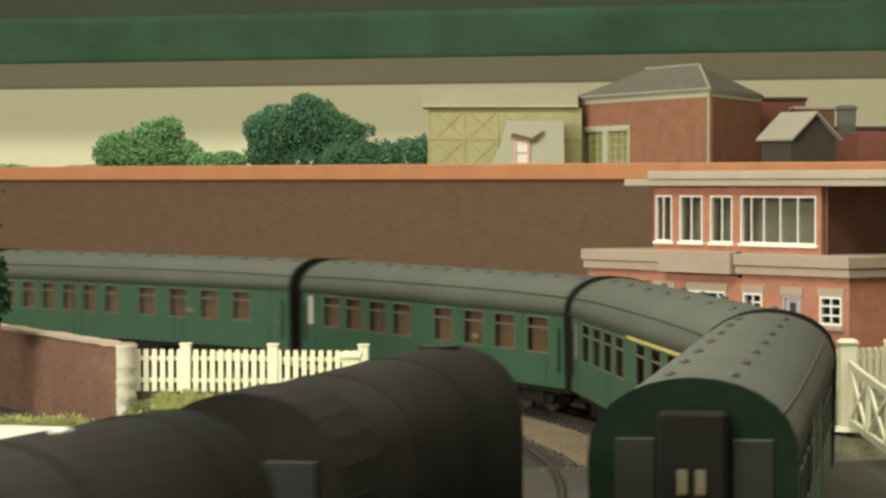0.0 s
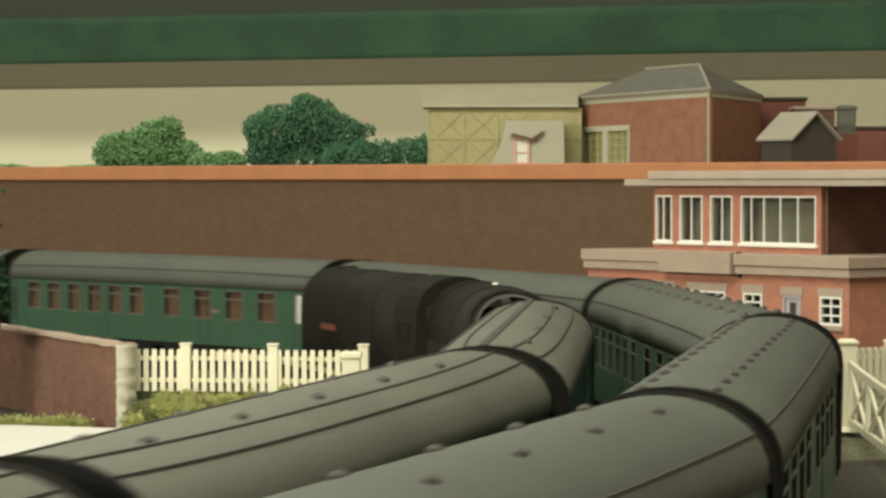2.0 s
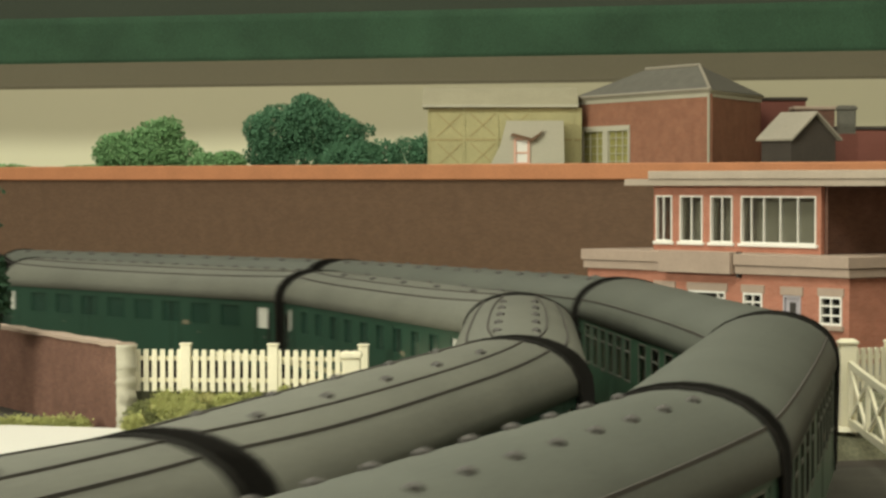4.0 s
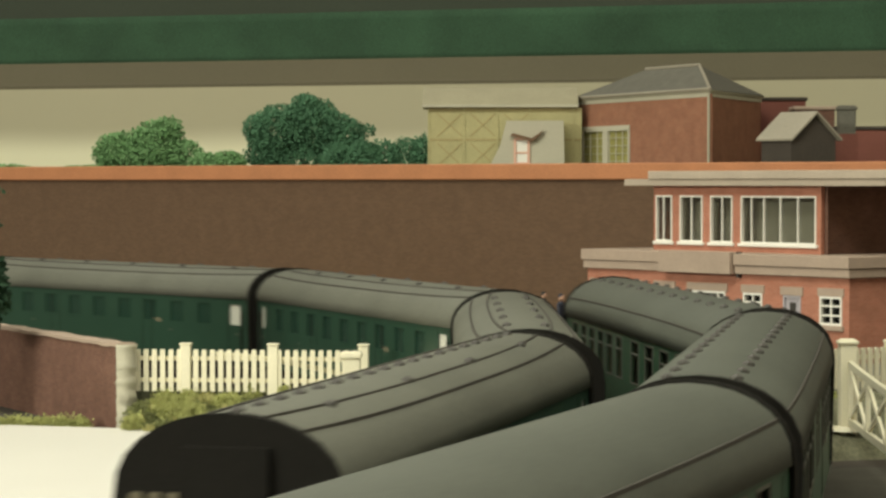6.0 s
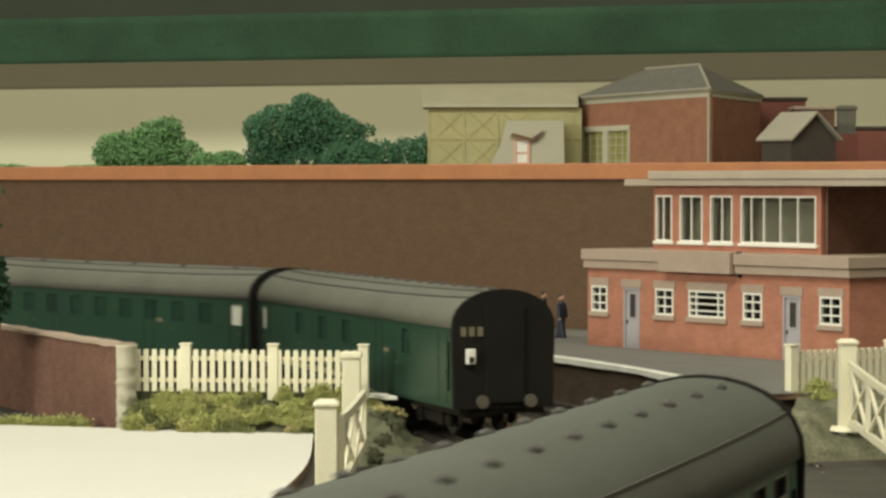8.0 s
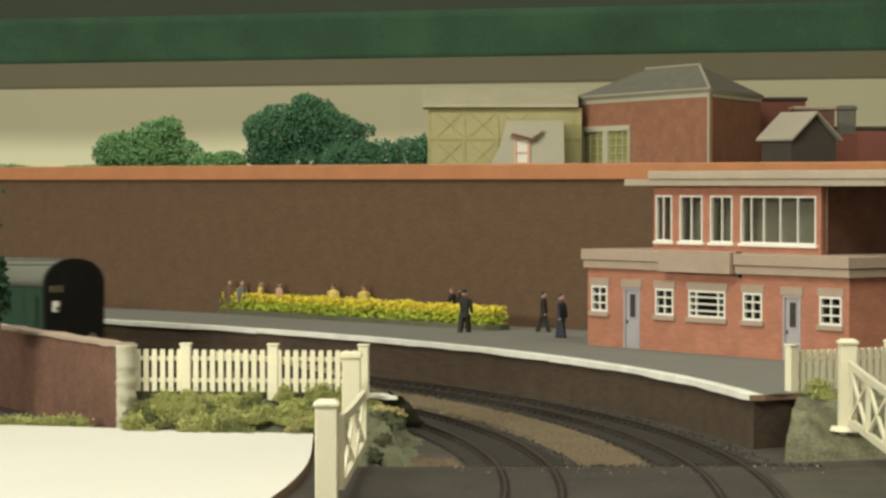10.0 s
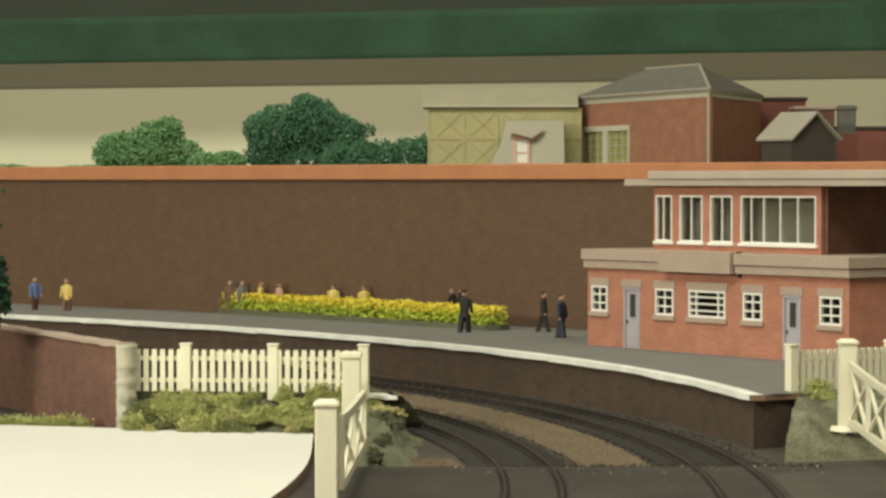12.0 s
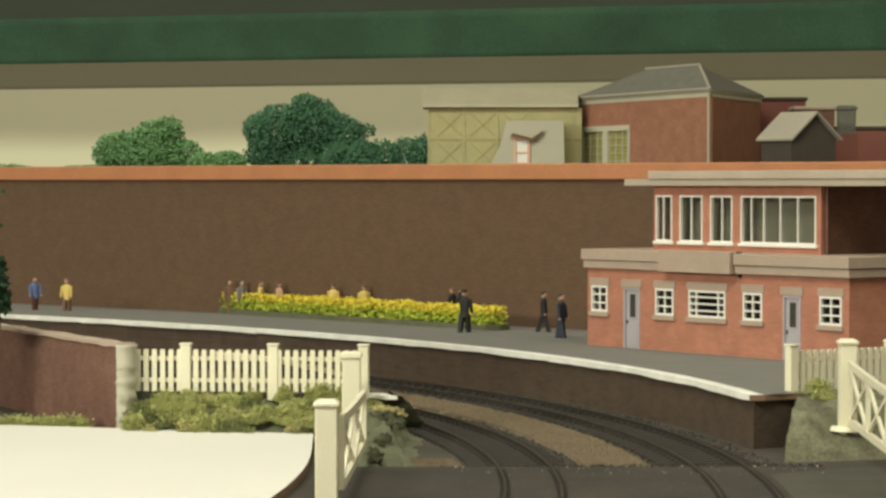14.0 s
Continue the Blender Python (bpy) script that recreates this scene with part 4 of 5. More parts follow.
def fences():
    fence("cream picket fence on the bank", (-114, 953), (-27.5, 944), 12.6, (19.5, 52, 85.5))
    fence("cream picket fence at the platform end", (123, 914), (200, 960), PLAT - 0.2, (0.5, 46, 84), False)
    gate("cream crossing gate with crossed braces swung open", -32.5, 720, 1, 122, 20.5, False, 3.9, -1.3, bays=2)
    gate("cream crossing gate with a curved top rail swung open", 136.7, 872, -1, 150, 22.0, True, 0.5, -2.0, 34.6, 2.2, 0.943)
    # far end post of the first gate's side
    p = thing("gate_post", "cream square gate post with a moulded cap", "post", at(-33, 930, -3), group="gate posts")
    part("shaft", boxed(-3.3, 3.3, -3.3, 3.3, 0, 29, 0.3), "cream", p)
    part("cap", boxed(-3.9, 3.9, -3.9, 3.9, 29, 31.5, 0.5), "cream", p)
    bm = bmesh.new()
    prism(bm, [(-29, 945), (-20, 934), (-16.5, 934), (-22, 950), (-29, 950)], 10.8, 12.0)
    tagged(part("stone_slab", bm, "edge"), "small white slab beside the fence end", "slab")
    w = thing("low_wall", "weathered brown brick low wall with a pale coping", "wall", at(-119, 946, -3, math.degrees(math.atan2(121, -64))))
    part("brickwork", boxed(0, 330, -6, 0, 0, 32), "lowbrick", w)
    bm = bmesh.new()
    rnd = random.Random(2)
    rings = []
    for i in range(67):
        x = i * 5
        z = 32 + rnd.uniform(-0.25, 0.25)
        rings.append([(x, -6.8, z), (x, 0.8, z), (x, 0.8, z + 1.3), (x, -6.8, z + 1.3)])
    loft(bm, rings)
    part("coping", bm, "stone", w, "chipped pale coping")
    # torn plaster end of the wall
    bm = bmesh.new()
    rings = []
    for k in range(34):
        z = k * 1.0
        w0 = -1.6 + 1.0 * noise.noise(Vector((0, 3, z * 0.22))) + 0.6 * noise.noise(Vector((5, 0, z * 0.9))) - 1.2 * max(0, 1 - z / 5)
        w1 = 0.3 + 0.8 * noise.noise(Vector((9, 1, z * 0.5)))
        ya, yb = -6.4 + 1.3 * noise.noise(Vector((2, 7, z * 0.35))), 0.8 + 0.7 * noise.noise(Vector((4, 2, z * 0.6)))
        rings.append([(w0, ya, z), (w1, ya, z), (w1, yb, z), (w0, yb, z)])
    loft(bm, rings)
    bmesh.ops.recalc_face_normals(bm, faces=bm.faces)
    part("pier", bm, "render", w, "ragged pale plaster end", smooth=True)


# ---- model figures: one plain mesh each ----
def figure(label, x, y, coat, legs, rz=0, arm=False, z=PLAT - 0.2, scale=1.0, stride=1.0):
    bm = bmesh.new()
    for sg in (-1, 1):
        loft(bm, [[(sg * 1.2 + a * 0.95, sg * stride * 1.6 + b * 1.0, 0) for a, b in ((-1, -1), (1, -1), (1, 1.4), (-1, 1.4))], [(sg * 1.25 + a * 1.2, sg * 0.2 + b * 1.4, 10.5) for a, b in ((-1, -1), (1, -1), (1, 1), (-1, 1))]], 1)
    rings = []
    for zz, rx, ry in ((8.5, 2.9, 2.0), (11.5, 2.6, 1.8), (14.5, 3.0, 2.0), (17.8, 3.3, 1.9), (19.2, 1.5, 1.2)):
        rings.append([(rx * math.cos(k * math.pi / 4), ry * math.sin(k * math.pi / 4), zz) for k in range(8)])
    loft(bm, rings, 0)
    for sg in (-1, 1):
        hi = arm and sg > 0
        e = (sg * 4.4, -2.5, 21.5) if hi else (sg * 3.9, -1.2, 10.5)
        p = Vector((sg * 3.2, 0, 17.8))
        cyl(bm, p, Vector(e) - p, 1.05, 0.75, (Vector(e) - p).length, 6, 0)
        ball(bm, e, 0.85, 2)
    ball(bm, (0, -0.2, 21.2), 1.75, 2, (0.9, 1, 1.15))
    ball(bm, (0, 0.2, 22.0), 1.75, 1, (0.95, 1, 0.8))
    f = part("figurine", bm, [coat, legs, "skin"], m=at(x, y, z, rz) @ Matrix.Scale(scale, 4))
    tagged(f, label, "figurine", group="platform figures")


def figures():
    figure("small painted model figure in a blue coat on the platform", -238.9, 1512, "blue", "maroon", 30, scale=0.86)
    figure("small painted model figure in a pale yellow coat on the platform", -218.4, 1499, "lemon", "brown", -20, scale=0.84)
    figure("small black painted model figure with a raised arm", 10.7, 1284, "ink", "ink", 150, True, stride=1.6, scale=0.95)
    figure("small black suited model figure on the platform", 50.4, 1293, "ink", "ink", 80, stride=2.2, scale=0.88)
    figure("small navy suited model figure on the platform", 56.6, 1237, "navy", "navy", 60, stride=1.5, scale=0.94)
    for u, x, coat in ((0, -121.5, "brown"), (1, -114.5, "grey"), (2, -103, "lemon"), (3, -92, "skin"), (4, -60.5, "lemon"), (5, -43, "lemon"), (6, 5, "ink")):
        y = WY + (x - WX) * (-0.648 / 0.762) - 7
        figure("small seated-height painted model figure behind the flower bed", x, y, coat, "brown", u * 40, scale=0.84)


# ---- trains ----
def roof_ring(x, hw, ze, zc, n=14):
    return [(x, hw * math.cos(math.pi * k / n), ze + (zc - ze) * math.sin(math.pi * k / n) ** 0.85) for k in range(n + 1)]


def roof_z(y, hw, ze, zc):
    a = math.acos(max(-1, min(1, y / hw)))
    return ze + (zc - ze) * math.sin(a) ** 0.85


ZB, HW = 11.0, 18.4


def bogie(parent, x, name="bogie"):
    bm = bmesh.new()
    for sg in (-1, 1):
        box(bm, -17, 17, sg * 12 - 1, sg * 12 + 1, 3.5, 7.5, 0, 0.4)
        for wx in (-10.5, 10.5):
            box(bm, wx - 2, wx + 2, sg * 13.2 - 0.9, sg * 13.2 + 0.9, 3.5, 8.5)
    box(bm, -4, 4, -12, 12, 5, 9.5)
    b = part("bogie", bm, "under", parent, m=at(x, 0, 0))
    for wx in (-10.5, 10.5):
        bm = bmesh.new()
        for sg in (-1, 1):
            cyl(bm, (0, sg * 8.6 - 0.9, 6.2), (0, 1, 0), 6.2, 6.2, 1.8, 16)
        cyl(bm, (0, -8, 6.2), (0, 1, 0), 0.8, 0.8, 16, 6)
        part("wheelset", bm, "steel", b, m=at(wx, 0, 0))


def coach(kind, length_over, wins, roof_mat, green, label, group, warm, vents, strips, front="", yellow=(), rear_marks=False):
    """wins: for each side, rows of (x0, x1, pane) along the body."""
    c = thing("railway_coach", label, "railway coach", group=group)
    length = length_over
    h = length / 2
    ZE, ZC = (39.8, 53.4) if warm else (39.4, 51.9)
    z0, z1 = (23.8, 37.6) if warm else (27.0, 36.6)
    for sg, rows in ((-1, [(-b, -a, q) for a, b, q in wins[0]][::-1]), (1, wins[1])):
        ya, yb = (HW - 1.4, HW - 0.4)
        holes = [(a, b, z0, z1) for a, b, _ in rows]
        bm = wall_with_holes(-h, h, ZB, ZE, holes, ya, yb)
        side = part("side", bm, green, c, "green painted coach side", m=at(0, 0, 0, 180 if sg < 0 else 0))
        for a, b, pane in rows:
            frm = part("window_frame", wall_with_holes(a - 0.35, b + 0.35, z0 - 0.35, z1 + 0.35, [(a + 0.3, b - 0.3, z0 + 0.3, z1 - 0.3)], yb - 0.1, yb + 0.15), "roofb" if warm else green, side)
            if warm and pane != "frosted":
                part("ventilator", boxed(a + 0.3, b - 0.3, yb - 0.2, yb + 0.2, z1 - 4.4, z1 - 3.8), "roofb", side, "pale sliding ventilator bar")
            g = part("pane", boxed(a, b, ya + 0.2, ya + 0.5, z0, z1), pane, side, "frosted white pane" if pane == "frosted" else "")
            g.visible_shadow = False
        for x in (-h + 9, -h + 60, h - 60, h - 9):
            part("door_handle", boxed(x, x + 1.2, yb, yb + 0.4, 23, 23.8), "steel", side)
        for x in (-h + 7, -h + 16, -h * 0.36, -h * 0.30, h * 0.30, h * 0.36, h - 16, h - 7):
            part("door_seam", boxed(x, x + 0.3, yb - 0.2, yb + 0.08, ZB + 1.5, ZE - 2), "black", side)
        part("running_number", boxed(-h * 0.42, -h * 0.42 + 5, yb, yb + 0.12, 26.5, 28.3), "faded", side, "faded number bar")
        for x in (-h + 5.4, h - 5.9):
            part("grab_rail", boxed(x, x + 0.5, yb, yb + 0.7, 17, 34), "under", side)
        if yellow:
            part("cantrail_stripe", boxed(*((yellow[0], yellow[1]) if sg > 0 else (-yellow[1], -yellow[0])), yb, yb + 0.25, ZE - 1.9, ZE - 0.5), "yellow", side, "yellow first class stripe")
    # solid box just behind the panes gives the windows their colour
    part("interior", boxed(-h + 3, h - 3, -HW + 3.0, HW - 3.0, ZB + 4, ZE - 3), "seat" if warm else "dullseat", c, "brown compartment interior")
    bm = bmesh.new()
    n = 14
    hwr = HW + 0.3
    rings = []
    for x in (-h - 0.6, -h + 0.6, h - 0.6, h + 0.6):
        k = 0.985 if abs(x) > h else 1.0
        rings.append([(x, y * k, ZE + (z - ZE) * k - (0 if k == 1 else 0.0)) for _, y, z in roof_ring(x, hwr, ZE - 0.6, ZC)])
    loft(bm, rings)
    bmesh.ops.recalc_face_normals(bm, faces=bm.faces)
    roof = part("roof", bm, roof_mat, c, "arched grey roof", smooth=False)
    for fc in roof.data.polygons:
        fc.use_smooth = len(fc.vertices) == 4
    for vx, vy in vents:
        bm = bmesh.new()
        zz = roof_z(vy, hwr, ZE - 0.6, ZC)
        ball(bm, (vx, vy, zz), 1.45, 0, (1.25, 1, 0.68))
        part("roof_vent", bm, "vent", roof)
    for y0, bow in strips:
        bm = bmesh.new()
        rr = []
        for k in range(25):
            x = -h + 2 + (length - 4) * k / 24
            y = y0 - bow * abs(2 * x / length) ** 3
            z = roof_z(y, hwr, ZE - 0.6, ZC)
            rr.append([(x, y - 0.3, z - 0.3), (x, y + 0.3, z - 0.3), (x, y + 0.25, z + 0.32), (x, y - 0.25, z + 0.32)])
        loft(bm, rr)
        bmesh.ops.recalc_face_normals(bm, faces=bm.faces)
        part("rain_strip", bm, "strip", roof)
    # ends
    for sg in (1, -1):
        bm = bmesh.new()
        prof = [(0, HW, ZB)] + [(0, y, z) for _, y, z in roof_ring(0, HW + 0.75, ZE - 0.8, ZC + 0.5)] + [(0, -HW, ZB)]
        loft(bm, [[(sg * (h - 1.2), y, z) for _, y, z in prof], [(sg * (h + 1.0), y, z) for _, y, z in prof]])
        bmesh.ops.recalc_face_normals(bm, faces=bm.faces)
        lead = front and sg > 0
        e = part("end", bm, "cabgreen" if lead else "black", c, "dark green cab end" if lead else "black coach end")
        if lead:
            for y0 in (-14.2, 7.2):
                part("cab_window", boxed(h + 0.8, h + 1.3, y0, y0 + 7.6, 29, 43, 0.3), "glassdark", e, "dark cab window")
            part("gangway", boxed(h + 0.3, h + 3.2, -6.4, 6.4, ZB + 1, 48, 0.8), "black", e, "black gangway door")
            for y0 in (-2.6, 0.7):
                part("headcode", boxed(h + 3.1, h + 3.5, y0, y0 + 1.9, 33, 37.5), "faded", e, "faded headcode figure")
        else:
            bm = bmesh.new()
            for k in range(1 if rear_marks and sg < 0 else 3):
                x = sg * (h + 0.9 + k * 1.15)
                box(bm, min(x, x + sg), max(x, x + sg), -7.2 + 0.3 * (k % 2), 7.2 - 0.3 * (k % 2), ZB + 2, 47)
            part("gangway", bm, "black", e, "black bellows gangway")
            for y0 in (-9, 9):
                bm = bmesh.new()
                cyl(bm, (sg * (h + 0.9), y0, 13.5), (sg, 0, 0), 1.0, 1.0, 3.0, 10)
                cyl(bm, (sg * (h + 3.3), y0, 13.5), (sg, 0, 0), 2.4, 2.2, 0.8, 14)
                part("buffer", bm, "steel" if rear_marks else "under", e)
    if rear_marks:
        for k in range(3):
            part("set_number", boxed(-h - 1.4, -h - 0.9, 16.2 - k * 3.1 - 1.9, 16.2 - k * 3.1, 36.2, 39.4), "faded", e, "faded number figure")
        part("lamp", boxed(-h - 2.6, -h - 0.9, 11.2, 14.4, 26.6, 31.8, 0.2), "white", e, "white tail lamp")
        part("lens", boxed(-h - 3.0, -h - 2.5, 11.9, 13.6, 27.2, 29.2, 0.1), "ink", e)
    bm = bmesh.new()
    box(bm, -h + 1, h - 1, -HW + 2.5, HW - 2.5, 8.8, ZB + 0.3)
    for x0, x1 in ((-28, -4), (6, 24)):
        box(bm, x0, x1, -HW + 3.5, -HW + 9, 3.6, 9)
        box(bm, -x1, -x0, HW - 9, HW - 3.5, 3.6, 9)
    for sg in (-1, 1):
        box(bm, -h * 0.5, h * 0.5, sg * (HW - 3) - 0.4, sg * (HW - 3) + 0.4, 5.2, 6.2)
    part("underframe", bm, "under", c)
    for x in (-h * 0.70, h * 0.70):
        bogie(c, x)
    return c


def even(x0, x1, n, w, pane="glass"):
    st = (x1 - x0) / n
    return [(x0 + st * (i + 0.5) - w / 2, x0 + st * (i + 0.5) + w / 2, pane) for i in range(n)]


LA, LB = 262.0, 246.0


def train_outer():
    cars = []
    bodyl = 251.0
    h = bodyl / 2
    vents_a = [(-h + 14 + 19 * i, y) for i in range(13) for y in (-6.5, 6.5)]
    vents_b = [(-h + 26 + 34 * i, y) for i in range(7) for y in (-6.0, 6.0)]
    third = even(-h + 14, -4, 6, 11) + even(4, h - 24, 4, 13)
    plain = third + [(h - 15, h - 9.5, "frosted")]
    comp = [(-h + 8, -h + 13.5, "frosted")] + even(-h + 22, -6, 4, 17) + even(8, h - 10, 4, 17)
    brake = even(-h + 8, -30, 5, 11) + [(-16, -9, "glass"), (2, 9, "glass")] + even(24, h - 10, 5, 13)
    tpl = [
        coach("brake", bodyl, (third, brake), "roofa", "greena", "dull green multiple unit coach with a grey vented roof", "outer train coaches", True, vents_b, ((16.6, 0.6), (-16.6, 0.6)), front="cab"),
        coach("first", bodyl, (comp, comp), "roofa", "greena", "dull green coach with a yellow first class stripe", "outer train coaches", True, vents_b, ((16.6, 0.6), (-16.6, 0.6)), yellow=(-4, 104)),
        coach("open", bodyl, (comp, comp), "roofa", "greena", "dull green coach with orange-brown compartments", "outer train coaches", True, vents_a, ((16.6, 0.6), (-16.6, 0.6))),
        coach("composite", bodyl, (third, brake), "roofa", "greena", "dull green coach with a grey vented roof", "outer train coaches", True, vents_a, ((16.6, 0.6), (-16.6, 0.6))),
        coach("saloon", bodyl, (plain, plain), "roofa", "greena", "dull green saloon coach with a smooth grey roof", "outer train coaches", True, [], ((16.6, 0.6), (-16.6, 0.6))),
    ]
    order = [0, 1, 2, 3, 4, 4, 3, 3]
    used = set()
    for k in order:
        if k in used:
            cars.append(copy_thing(tpl[k], Matrix()))
        else:
            used.add(k)
            cars.append(tpl[k])
    return cars


def train_inner():
    bodyl = 236.0
    h = bodyl / 2
    a = [(-h + 6.5, -h + 15.5, "frosted")] + even(-h + 24, h - 24, 8, 15, "darkglass") + [(h - 12, h - 5.5, "frosted")]
    b = [(-h + 6.5, -h + 15.5, "frosted")] + even(-h + 24, h - 22, 9, 10, "darkglass") + [(h - 12, h - 5.5, "frosted")]
    van = [(-h + 46, -h + 54, "darkglass"), (-6, 4, "darkglass"), (24, 34, "darkglass"), (54, 64, "darkglass"), (h - 12, h - 5.5, "frosted")]
    vents = [(-h + 8 + 12.2 * i, 1.0) for i in range(19)] + [(-h + 34 + 56 * i, -7.5) for i in range(4)]
    vents2 = [(-h + 30 + 40 * i, y) for i in range(5) for y in (-5, 5)]
    strips = ((13.6, 2.0), (8.2, 3.2), (-8.2, -3.2), (-13.6, -2.0))
    t1 = coach("corridor", bodyl, (a, b), "roofb", "green", "glossy green corridor coach with a weathered ribbed roof", "inner train coaches", False, vents2, strips)
    t2 = coach("third", bodyl, (b, a), "roofb", "green", "glossy green coach with a row of roof vents", "inner train coaches", False, vents, strips)
    t3 = coach("brake", bodyl, (van, van), "roofb", "green", "glossy green brake coach with a black end and tail lamp", "inner train coaches", False, vents, strips, rear_marks=True)
    return [t2, t1, copy_thing(t1, Matrix()), copy_thing(t1, Matrix()), copy_thing(t1, Matrix()), t3]


def locomotive():
    g = thing("steam_locomotive", "weathered black streamlined steam locomotive with flat casing", "locomotive")
    x0, x1 = -82.0, 82.0

    def sect(x, k=1.0, top=54.4, zb=12.0):
        hw = 17.4 * k
        arc = [(hw * math.cos(math.pi * i / 12), 35 + (top - 35) * math.sin(math.pi * i / 12) ** 0.66) for i in range(13)]
        return [(x, hw, zb)] + [(x, y, z) for y, z in arc] + [(x, -hw, zb)]

    bm = bmesh.new()
    loft(bm, [sect(-42), sect(40), sect(68, 0.97), sect(76, 0.90, 54.1), sect(79, 0.84, 53.3), sect(80, 0.80, 52.3)])
    bmesh.ops.recalc_face_normals(bm, faces=bm.faces)
    cs = part("casing", bm, "loco", g, "flat-sided smooth black casing")
    for fc in cs.data.polygons:
        fc.use_smooth = len(fc.vertices) == 4
    bm = bmesh.new()
    for r0, r1, zz in ((4.6, 4.4, 53.1),):
        vs = []
        cyl(bm, (64, 0, zz), (0, 0, 1), r0, r1, 1.6, 18)
    part("chimney", bm, "loco", cs)
    # disc on the solid chimney, the hole's shade put into its black
    bm = bmesh.new()
    cyl(bm, (64, 0, 54.5), (0, 0, 1), 3.9, 3.9, 0.35, 18)
    part("chimney_mouth", bm, "ink", cs, "black disc standing in for the shaded chimney mouth")
    for x in (-18, 26):
        bm = bmesh.new()
        rr = []
        for p in sect(x, 1.012, 54.6, 12.5):
            rr.append(p)
        loft(bm, [rr, [(x + 1.2, b, c) for _, b, c in rr]])
        bmesh.ops.recalc_face_normals(bm, faces=bm.faces)
        part("casing_band", bm, "loco", cs)
    for sg in (-1, 1):
        if sg < 0:
            continue
        part("nameplate", boxed(26, 44, sg * 17.4 - 0.4, sg * 17.4 + 0.4, 30.2, 32.6), "nameplate", cs, "red nameplate")
    # cab
    bm = bmesh.new()
    loft(bm, [sect(-66, 1.02, 54.9), sect(-42.2, 1.02, 54.9)])
    bmesh.ops.recalc_face_normals(bm, faces=bm.faces)
    cab = part("cab", bm, "loco", g)
    for sg in (-1, 1):
        for xa in (-62, -53):
            part("cab_window", boxed(xa, xa + 7, sg * 17.6 - 0.3, sg * 17.6 + 0.3, 30, 38, 0.2), "black", cab, "dark cab side window")
    # panel on the closed cab, its black paints the shade of an opening
    part("cab_opening", boxed(-66.5, -65.9, -13, 13, 16, 44, 0.2), "ink", cab, "dark panel standing in for the shade of the open cab back")
    bm = bmesh.new()
    box(bm, -64, 78, -13, 13, 7.5, 12.2)
    for sg in (-1, 1):
        box(bm, 52, 74, sg * 14.5 - 2.5, sg * 14.5 + 2.5, 4.5, 12, 0, 0.8)
        box(bm, -26, 52, sg * 14.8 - 0.5, sg * 14.8 + 0.5, 8.4, 10)
    part("running_gear", bm, "under", g)
    part("buffer_beam", boxed(80, 82, -15, 15, 10, 16, 0.3), "under", g)
    for x, r in ((-32, 12), (0, 12), (32, 12), (60, 6.2), (76, 6.2), (-56, 6.8)):
        bm = bmesh.new()
        for sg in (-1, 1):
            cyl(bm, (0, sg * 8.8 - 1, r), (0, 1, 0), r, r, 2, 22)
        cyl(bm, (0, -8, r), (0, 1, 0), 1, 1, 16, 6)
        part("wheelset", bm, "steel", g, m=at(x, 0, 0))

    t = thing("tender", "weathered black high-sided locomotive tender", "tender")
    bm = bmesh.new()
    low = [(16.8, 10), (17.2, 34), (-17.2, 34), (-16.8, 10)]
    loft(bm, [[(x, y, z) for y, z in low] for x in (-47, 48)])
    bmesh.ops.recalc_face_normals(bm, faces=bm.faces)
    tb = part("tank", bm, "loco", t)
    bm = bmesh.new()
    arch = lambda k, top: [(17.2 * k * math.cos(math.pi * i / 16), 33.8 + (top - 33.8) * math.sin(math.pi * i / 16) ** 0.72) for i in range(17)]
    outer, inner = arch(1.0, 54.4), arch(0.94, 53.2)
    rim = outer + inner[::-1]
    loft(bm, [[(x + (z - 34) * 0.8, y, z) if x < 0 else (x, y, z) for y, z in rim] for x in (-42, 48)])
    bmesh.ops.recalc_face_normals(bm, faces=bm.faces)
    part("hood", bm, "loco", tb, "black curved tender hood with an open back", smooth=True)
    part("front_bulkhead", boxed(46.5, 48, -15.5, 15.5, 33, 45, 0.5), "loco", tb)
    # back plate with the rounded coal mouth, its lip paler
    mouth, lip = arch(0.80, 51.8), arch(0.84, 52.5)
    back = lambda pts, dx: [(-42 + dx + (z - 34) * 0.8, y, z) for y, z in pts]
    bm = bmesh.new()
    loft(bm, [back(outer + mouth[::-1], 0.2), back(outer + mouth[::-1], 1.6)])
    bmesh.ops.recalc_face_normals(bm, faces=bm.faces)
    part("back_plate", bm, "loco", tb)
    bm = bmesh.new()
    loft(bm, [back(lip + mouth[::-1], -0.7), back(lip + mouth[::-1], 0.1)])
    bmesh.ops.recalc_face_normals(bm, faces=bm.faces)
    part("mouth_lip", bm, "vent", tb, "paler grey lip of the coal mouth")
    for x in (-8, 34):
        bm = bmesh.new()
        band = arch(1.012, 54.7)
        loft(bm, [[(x + dx, y, z) for y, z in band + outer[::-1]] for dx in (0, 1.4)])
        bmesh.ops.recalc_face_normals(bm, faces=bm.faces)
        part("hood_band", bm, "loco", tb)
    bm = bmesh.new()
    rnd = random.Random(6)
    for _ in range(70):
        ball(bm, (rnd.uniform(-38, 40), rnd.uniform(-12, 12), rnd.uniform(34, 38)), rnd.uniform(1.5, 3.0), 0, (1, rnd.uniform(0.7, 1.2), 0.8))
    part("coal", bm, "black", tb, "heap of coal")
    for sg in (-1, 1):
        part("crest", boxed(-6, 0, sg * 17.3 - 0.4, sg * 17.3 + 0.4, 24, 29), "straw", tb, "faded crest")
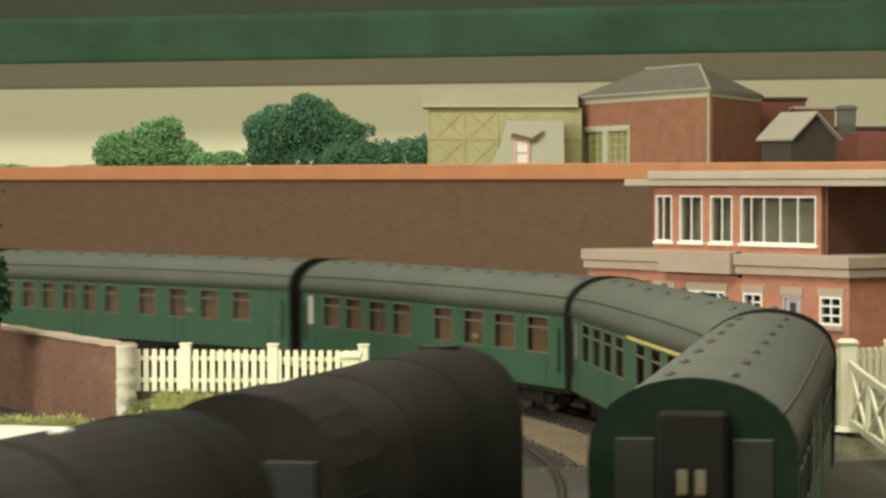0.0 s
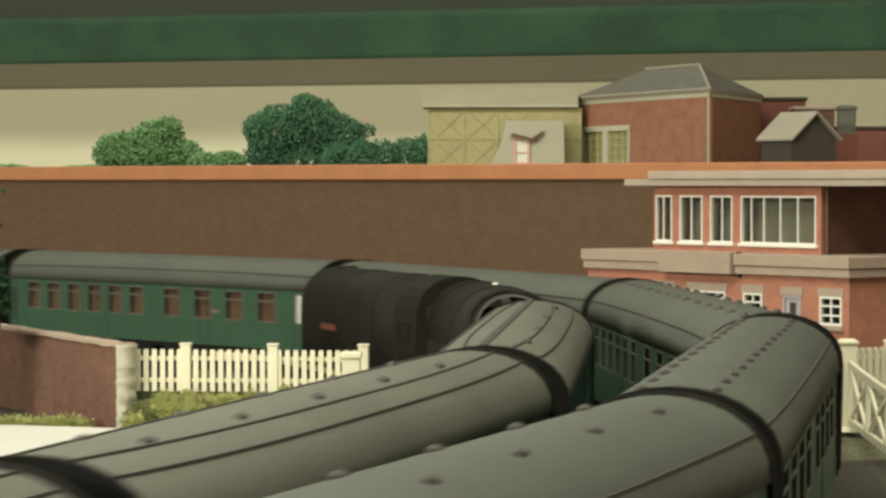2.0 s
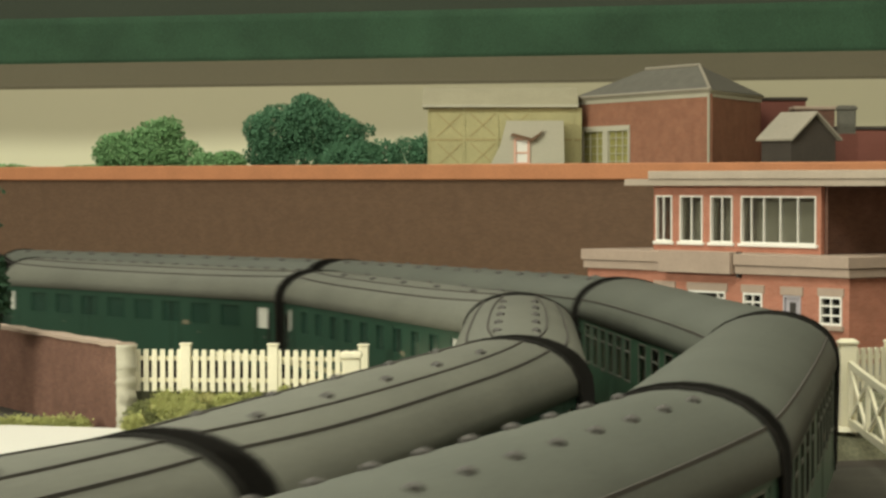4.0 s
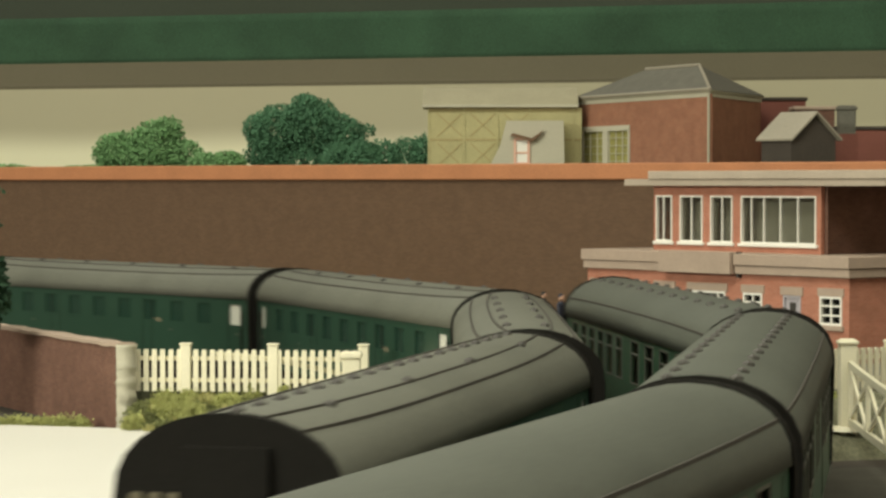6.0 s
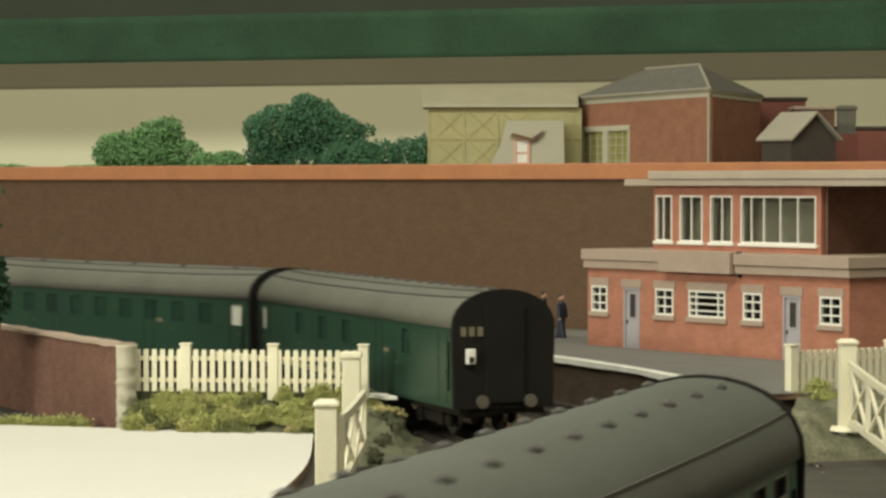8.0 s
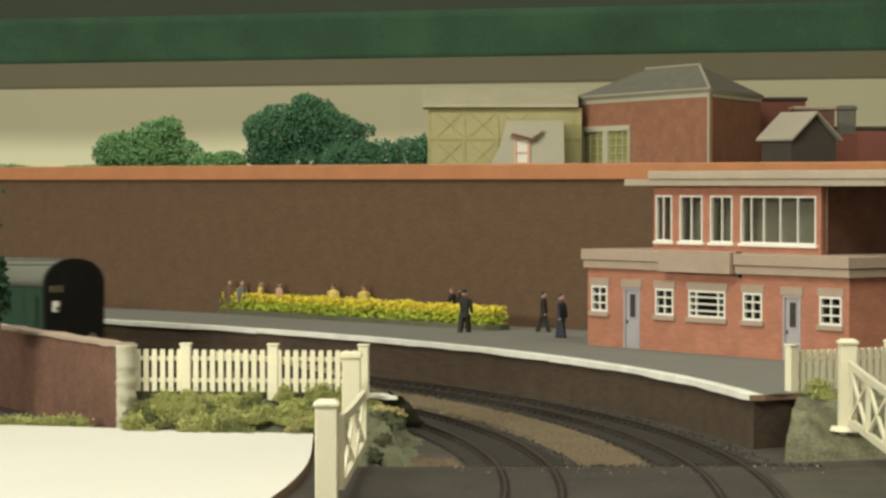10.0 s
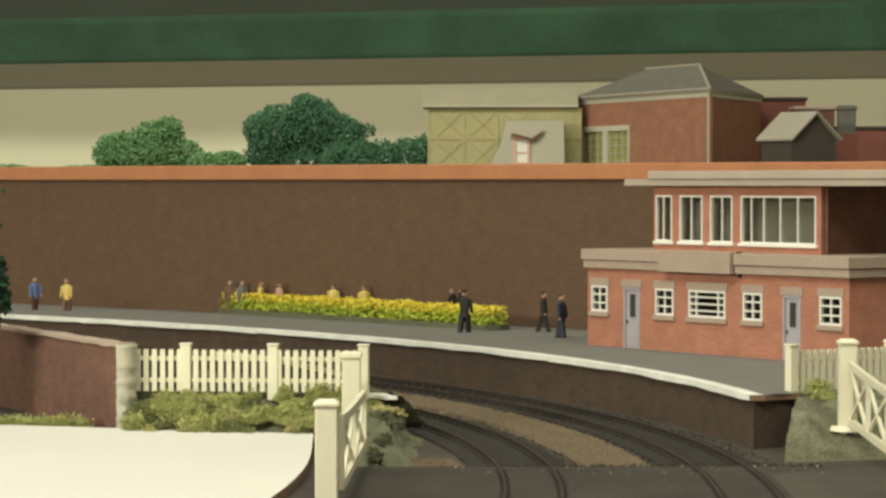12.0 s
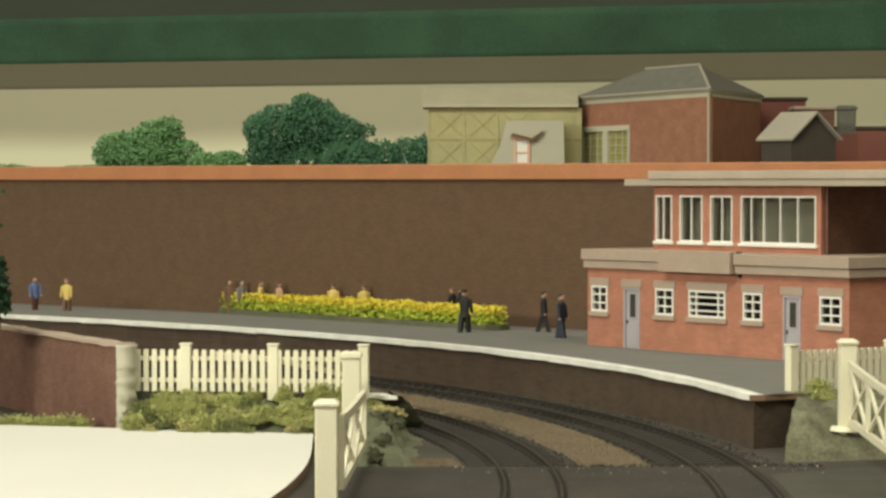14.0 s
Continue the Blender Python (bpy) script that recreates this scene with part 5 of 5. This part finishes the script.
    bm = bmesh.new()
    ball(bm, (9, -1, 54.5), 1.2, 0, (1.5, 1.1, 0.5))
    part("filler_cap", bm, "white", tb, "bright metal filler cap")
    part("rear_panel", boxed(-48, -46.6, -15.5, 15.5, 10, 38, 0.4), "loco", tb)
    part("lamp_dot", boxed(-48.6, -47.9, -2, 2, 34, 36), "grey", tb)
    bm = boxed(-46, 47, -12, 12, 5.5, 10.2)
    part("underframe", bm, "under", t)
    for x in (-32, 0, 32):
        bm = bmesh.new()
        for sg in (-1, 1):
            cyl(bm, (0, sg * 8.8 - 1, 7), (0, 1, 0), 7, 7, 2, 18)
        cyl(bm, (0, -8, 7), (0, 1, 0), 1, 1, 16, 6)
        part("wheelset", bm, "steel", t, m=at(x, 0, 0))
    return g, t


# front of the outer train, and tender rear of the inner train, along their lines
OUTER = ((0, 914), (0.5, 1053), (1, 1191), (1.5, 1325), (2, 1459), (3, 1716), (5.5, 2354), (7, 2731), (8, 2991), (8.2, 3042), (10, 3470), (11, 3640), (12, 3700), (14, 3700))
INNER = ((0, 1036), (0.5, 897), (1, 766), (1.5, 632), (2, 499), (2.5, 362), (3, 226), (5.5, -427), (6, -553), (6.5, -685), (7, -817), (7.5, -928), (8, -1044), (8.2, -1089), (10.3, -1530), (11.5, -1760), (14, -2200))


def along(rows, t):
    ts, ss = [r[0] for r in rows], [r[1] for r in rows]
    return float(np.interp(t, ts, ss))


def ride(vehicle, rows, point, lag, half, way):
    keys = []
    t = 0.0
    while t < 14.001:
        s = along(rows, t) - way * lag
        a, b = Vector(point(s + way * half)), Vector(point(s - way * half))
        mid, d = (a + b) / 2, a - b
        keys.append((t, at(mid.x, mid.y, 0, math.degrees(math.atan2(d.y, d.x)))))
        t = round(t + 0.2, 3)
    walk(vehicle, keys)


room()
back_wall()
backscene()
platform()
crossing()
station()
hill_buildings()
hill_trees()
banks()
flowers()
fences()
figures()
outer_cars = train_outer()
inner_cars = train_inner()
engine, tender = locomotive()
track("track_outer", 0.0, "dark curved railway track beside the platform")
track("track_inner", -SPACING, "dark curved railway track on the inside of the bend")
ballast_ridge()
stones("ballast", "tan loose ballast between the tracks", "ballast", 60, 568, -40, -20.5, 11000, 0.5, 1.3, -1.7, 51)
stones("ballast", "tan ballast spilled beside the inner track", "ballast", 505, 572, -97, -80, 1500, 0.3, 0.8, -2.4, 56)
stones("ballast", "dark oily ballast under the tracks", "darkballast", -150, 590, -76, 24, 16000, 0.3, 0.9, -2.9, 52)
stones("grit", "scattered pale grit on the crossing", "slab", 552, 580, -84, 34, 70, 0.2, 0.6, -0.5, 53)
stones("grit", "loose brown grit over the crossing", "cardedge", 560, 720, -85, 30, 1500, 0.2, 0.55, -0.7, 55)
stones("grit", "dark grit along the crossing edge", "darkballast", 545, 600, -90, 34, 2600, 0.3, 0.9, -1.0, 54)


def motions():
    for k, car in enumerate(outer_cars):
        ride(car, OUTER, point_outer, LA * (k + 0.5), LA * 0.35, 1)
    for k, car in enumerate(inner_cars):
        ride(car, INNER, point_inner, LB * (k + 0.5), LB * 0.35, -1)
    ride(tender, INNER, point_inner, -53.0, 30.0, -1)
    ride(engine, INNER, point_inner, -192.0, 36.0, -1)


motions()
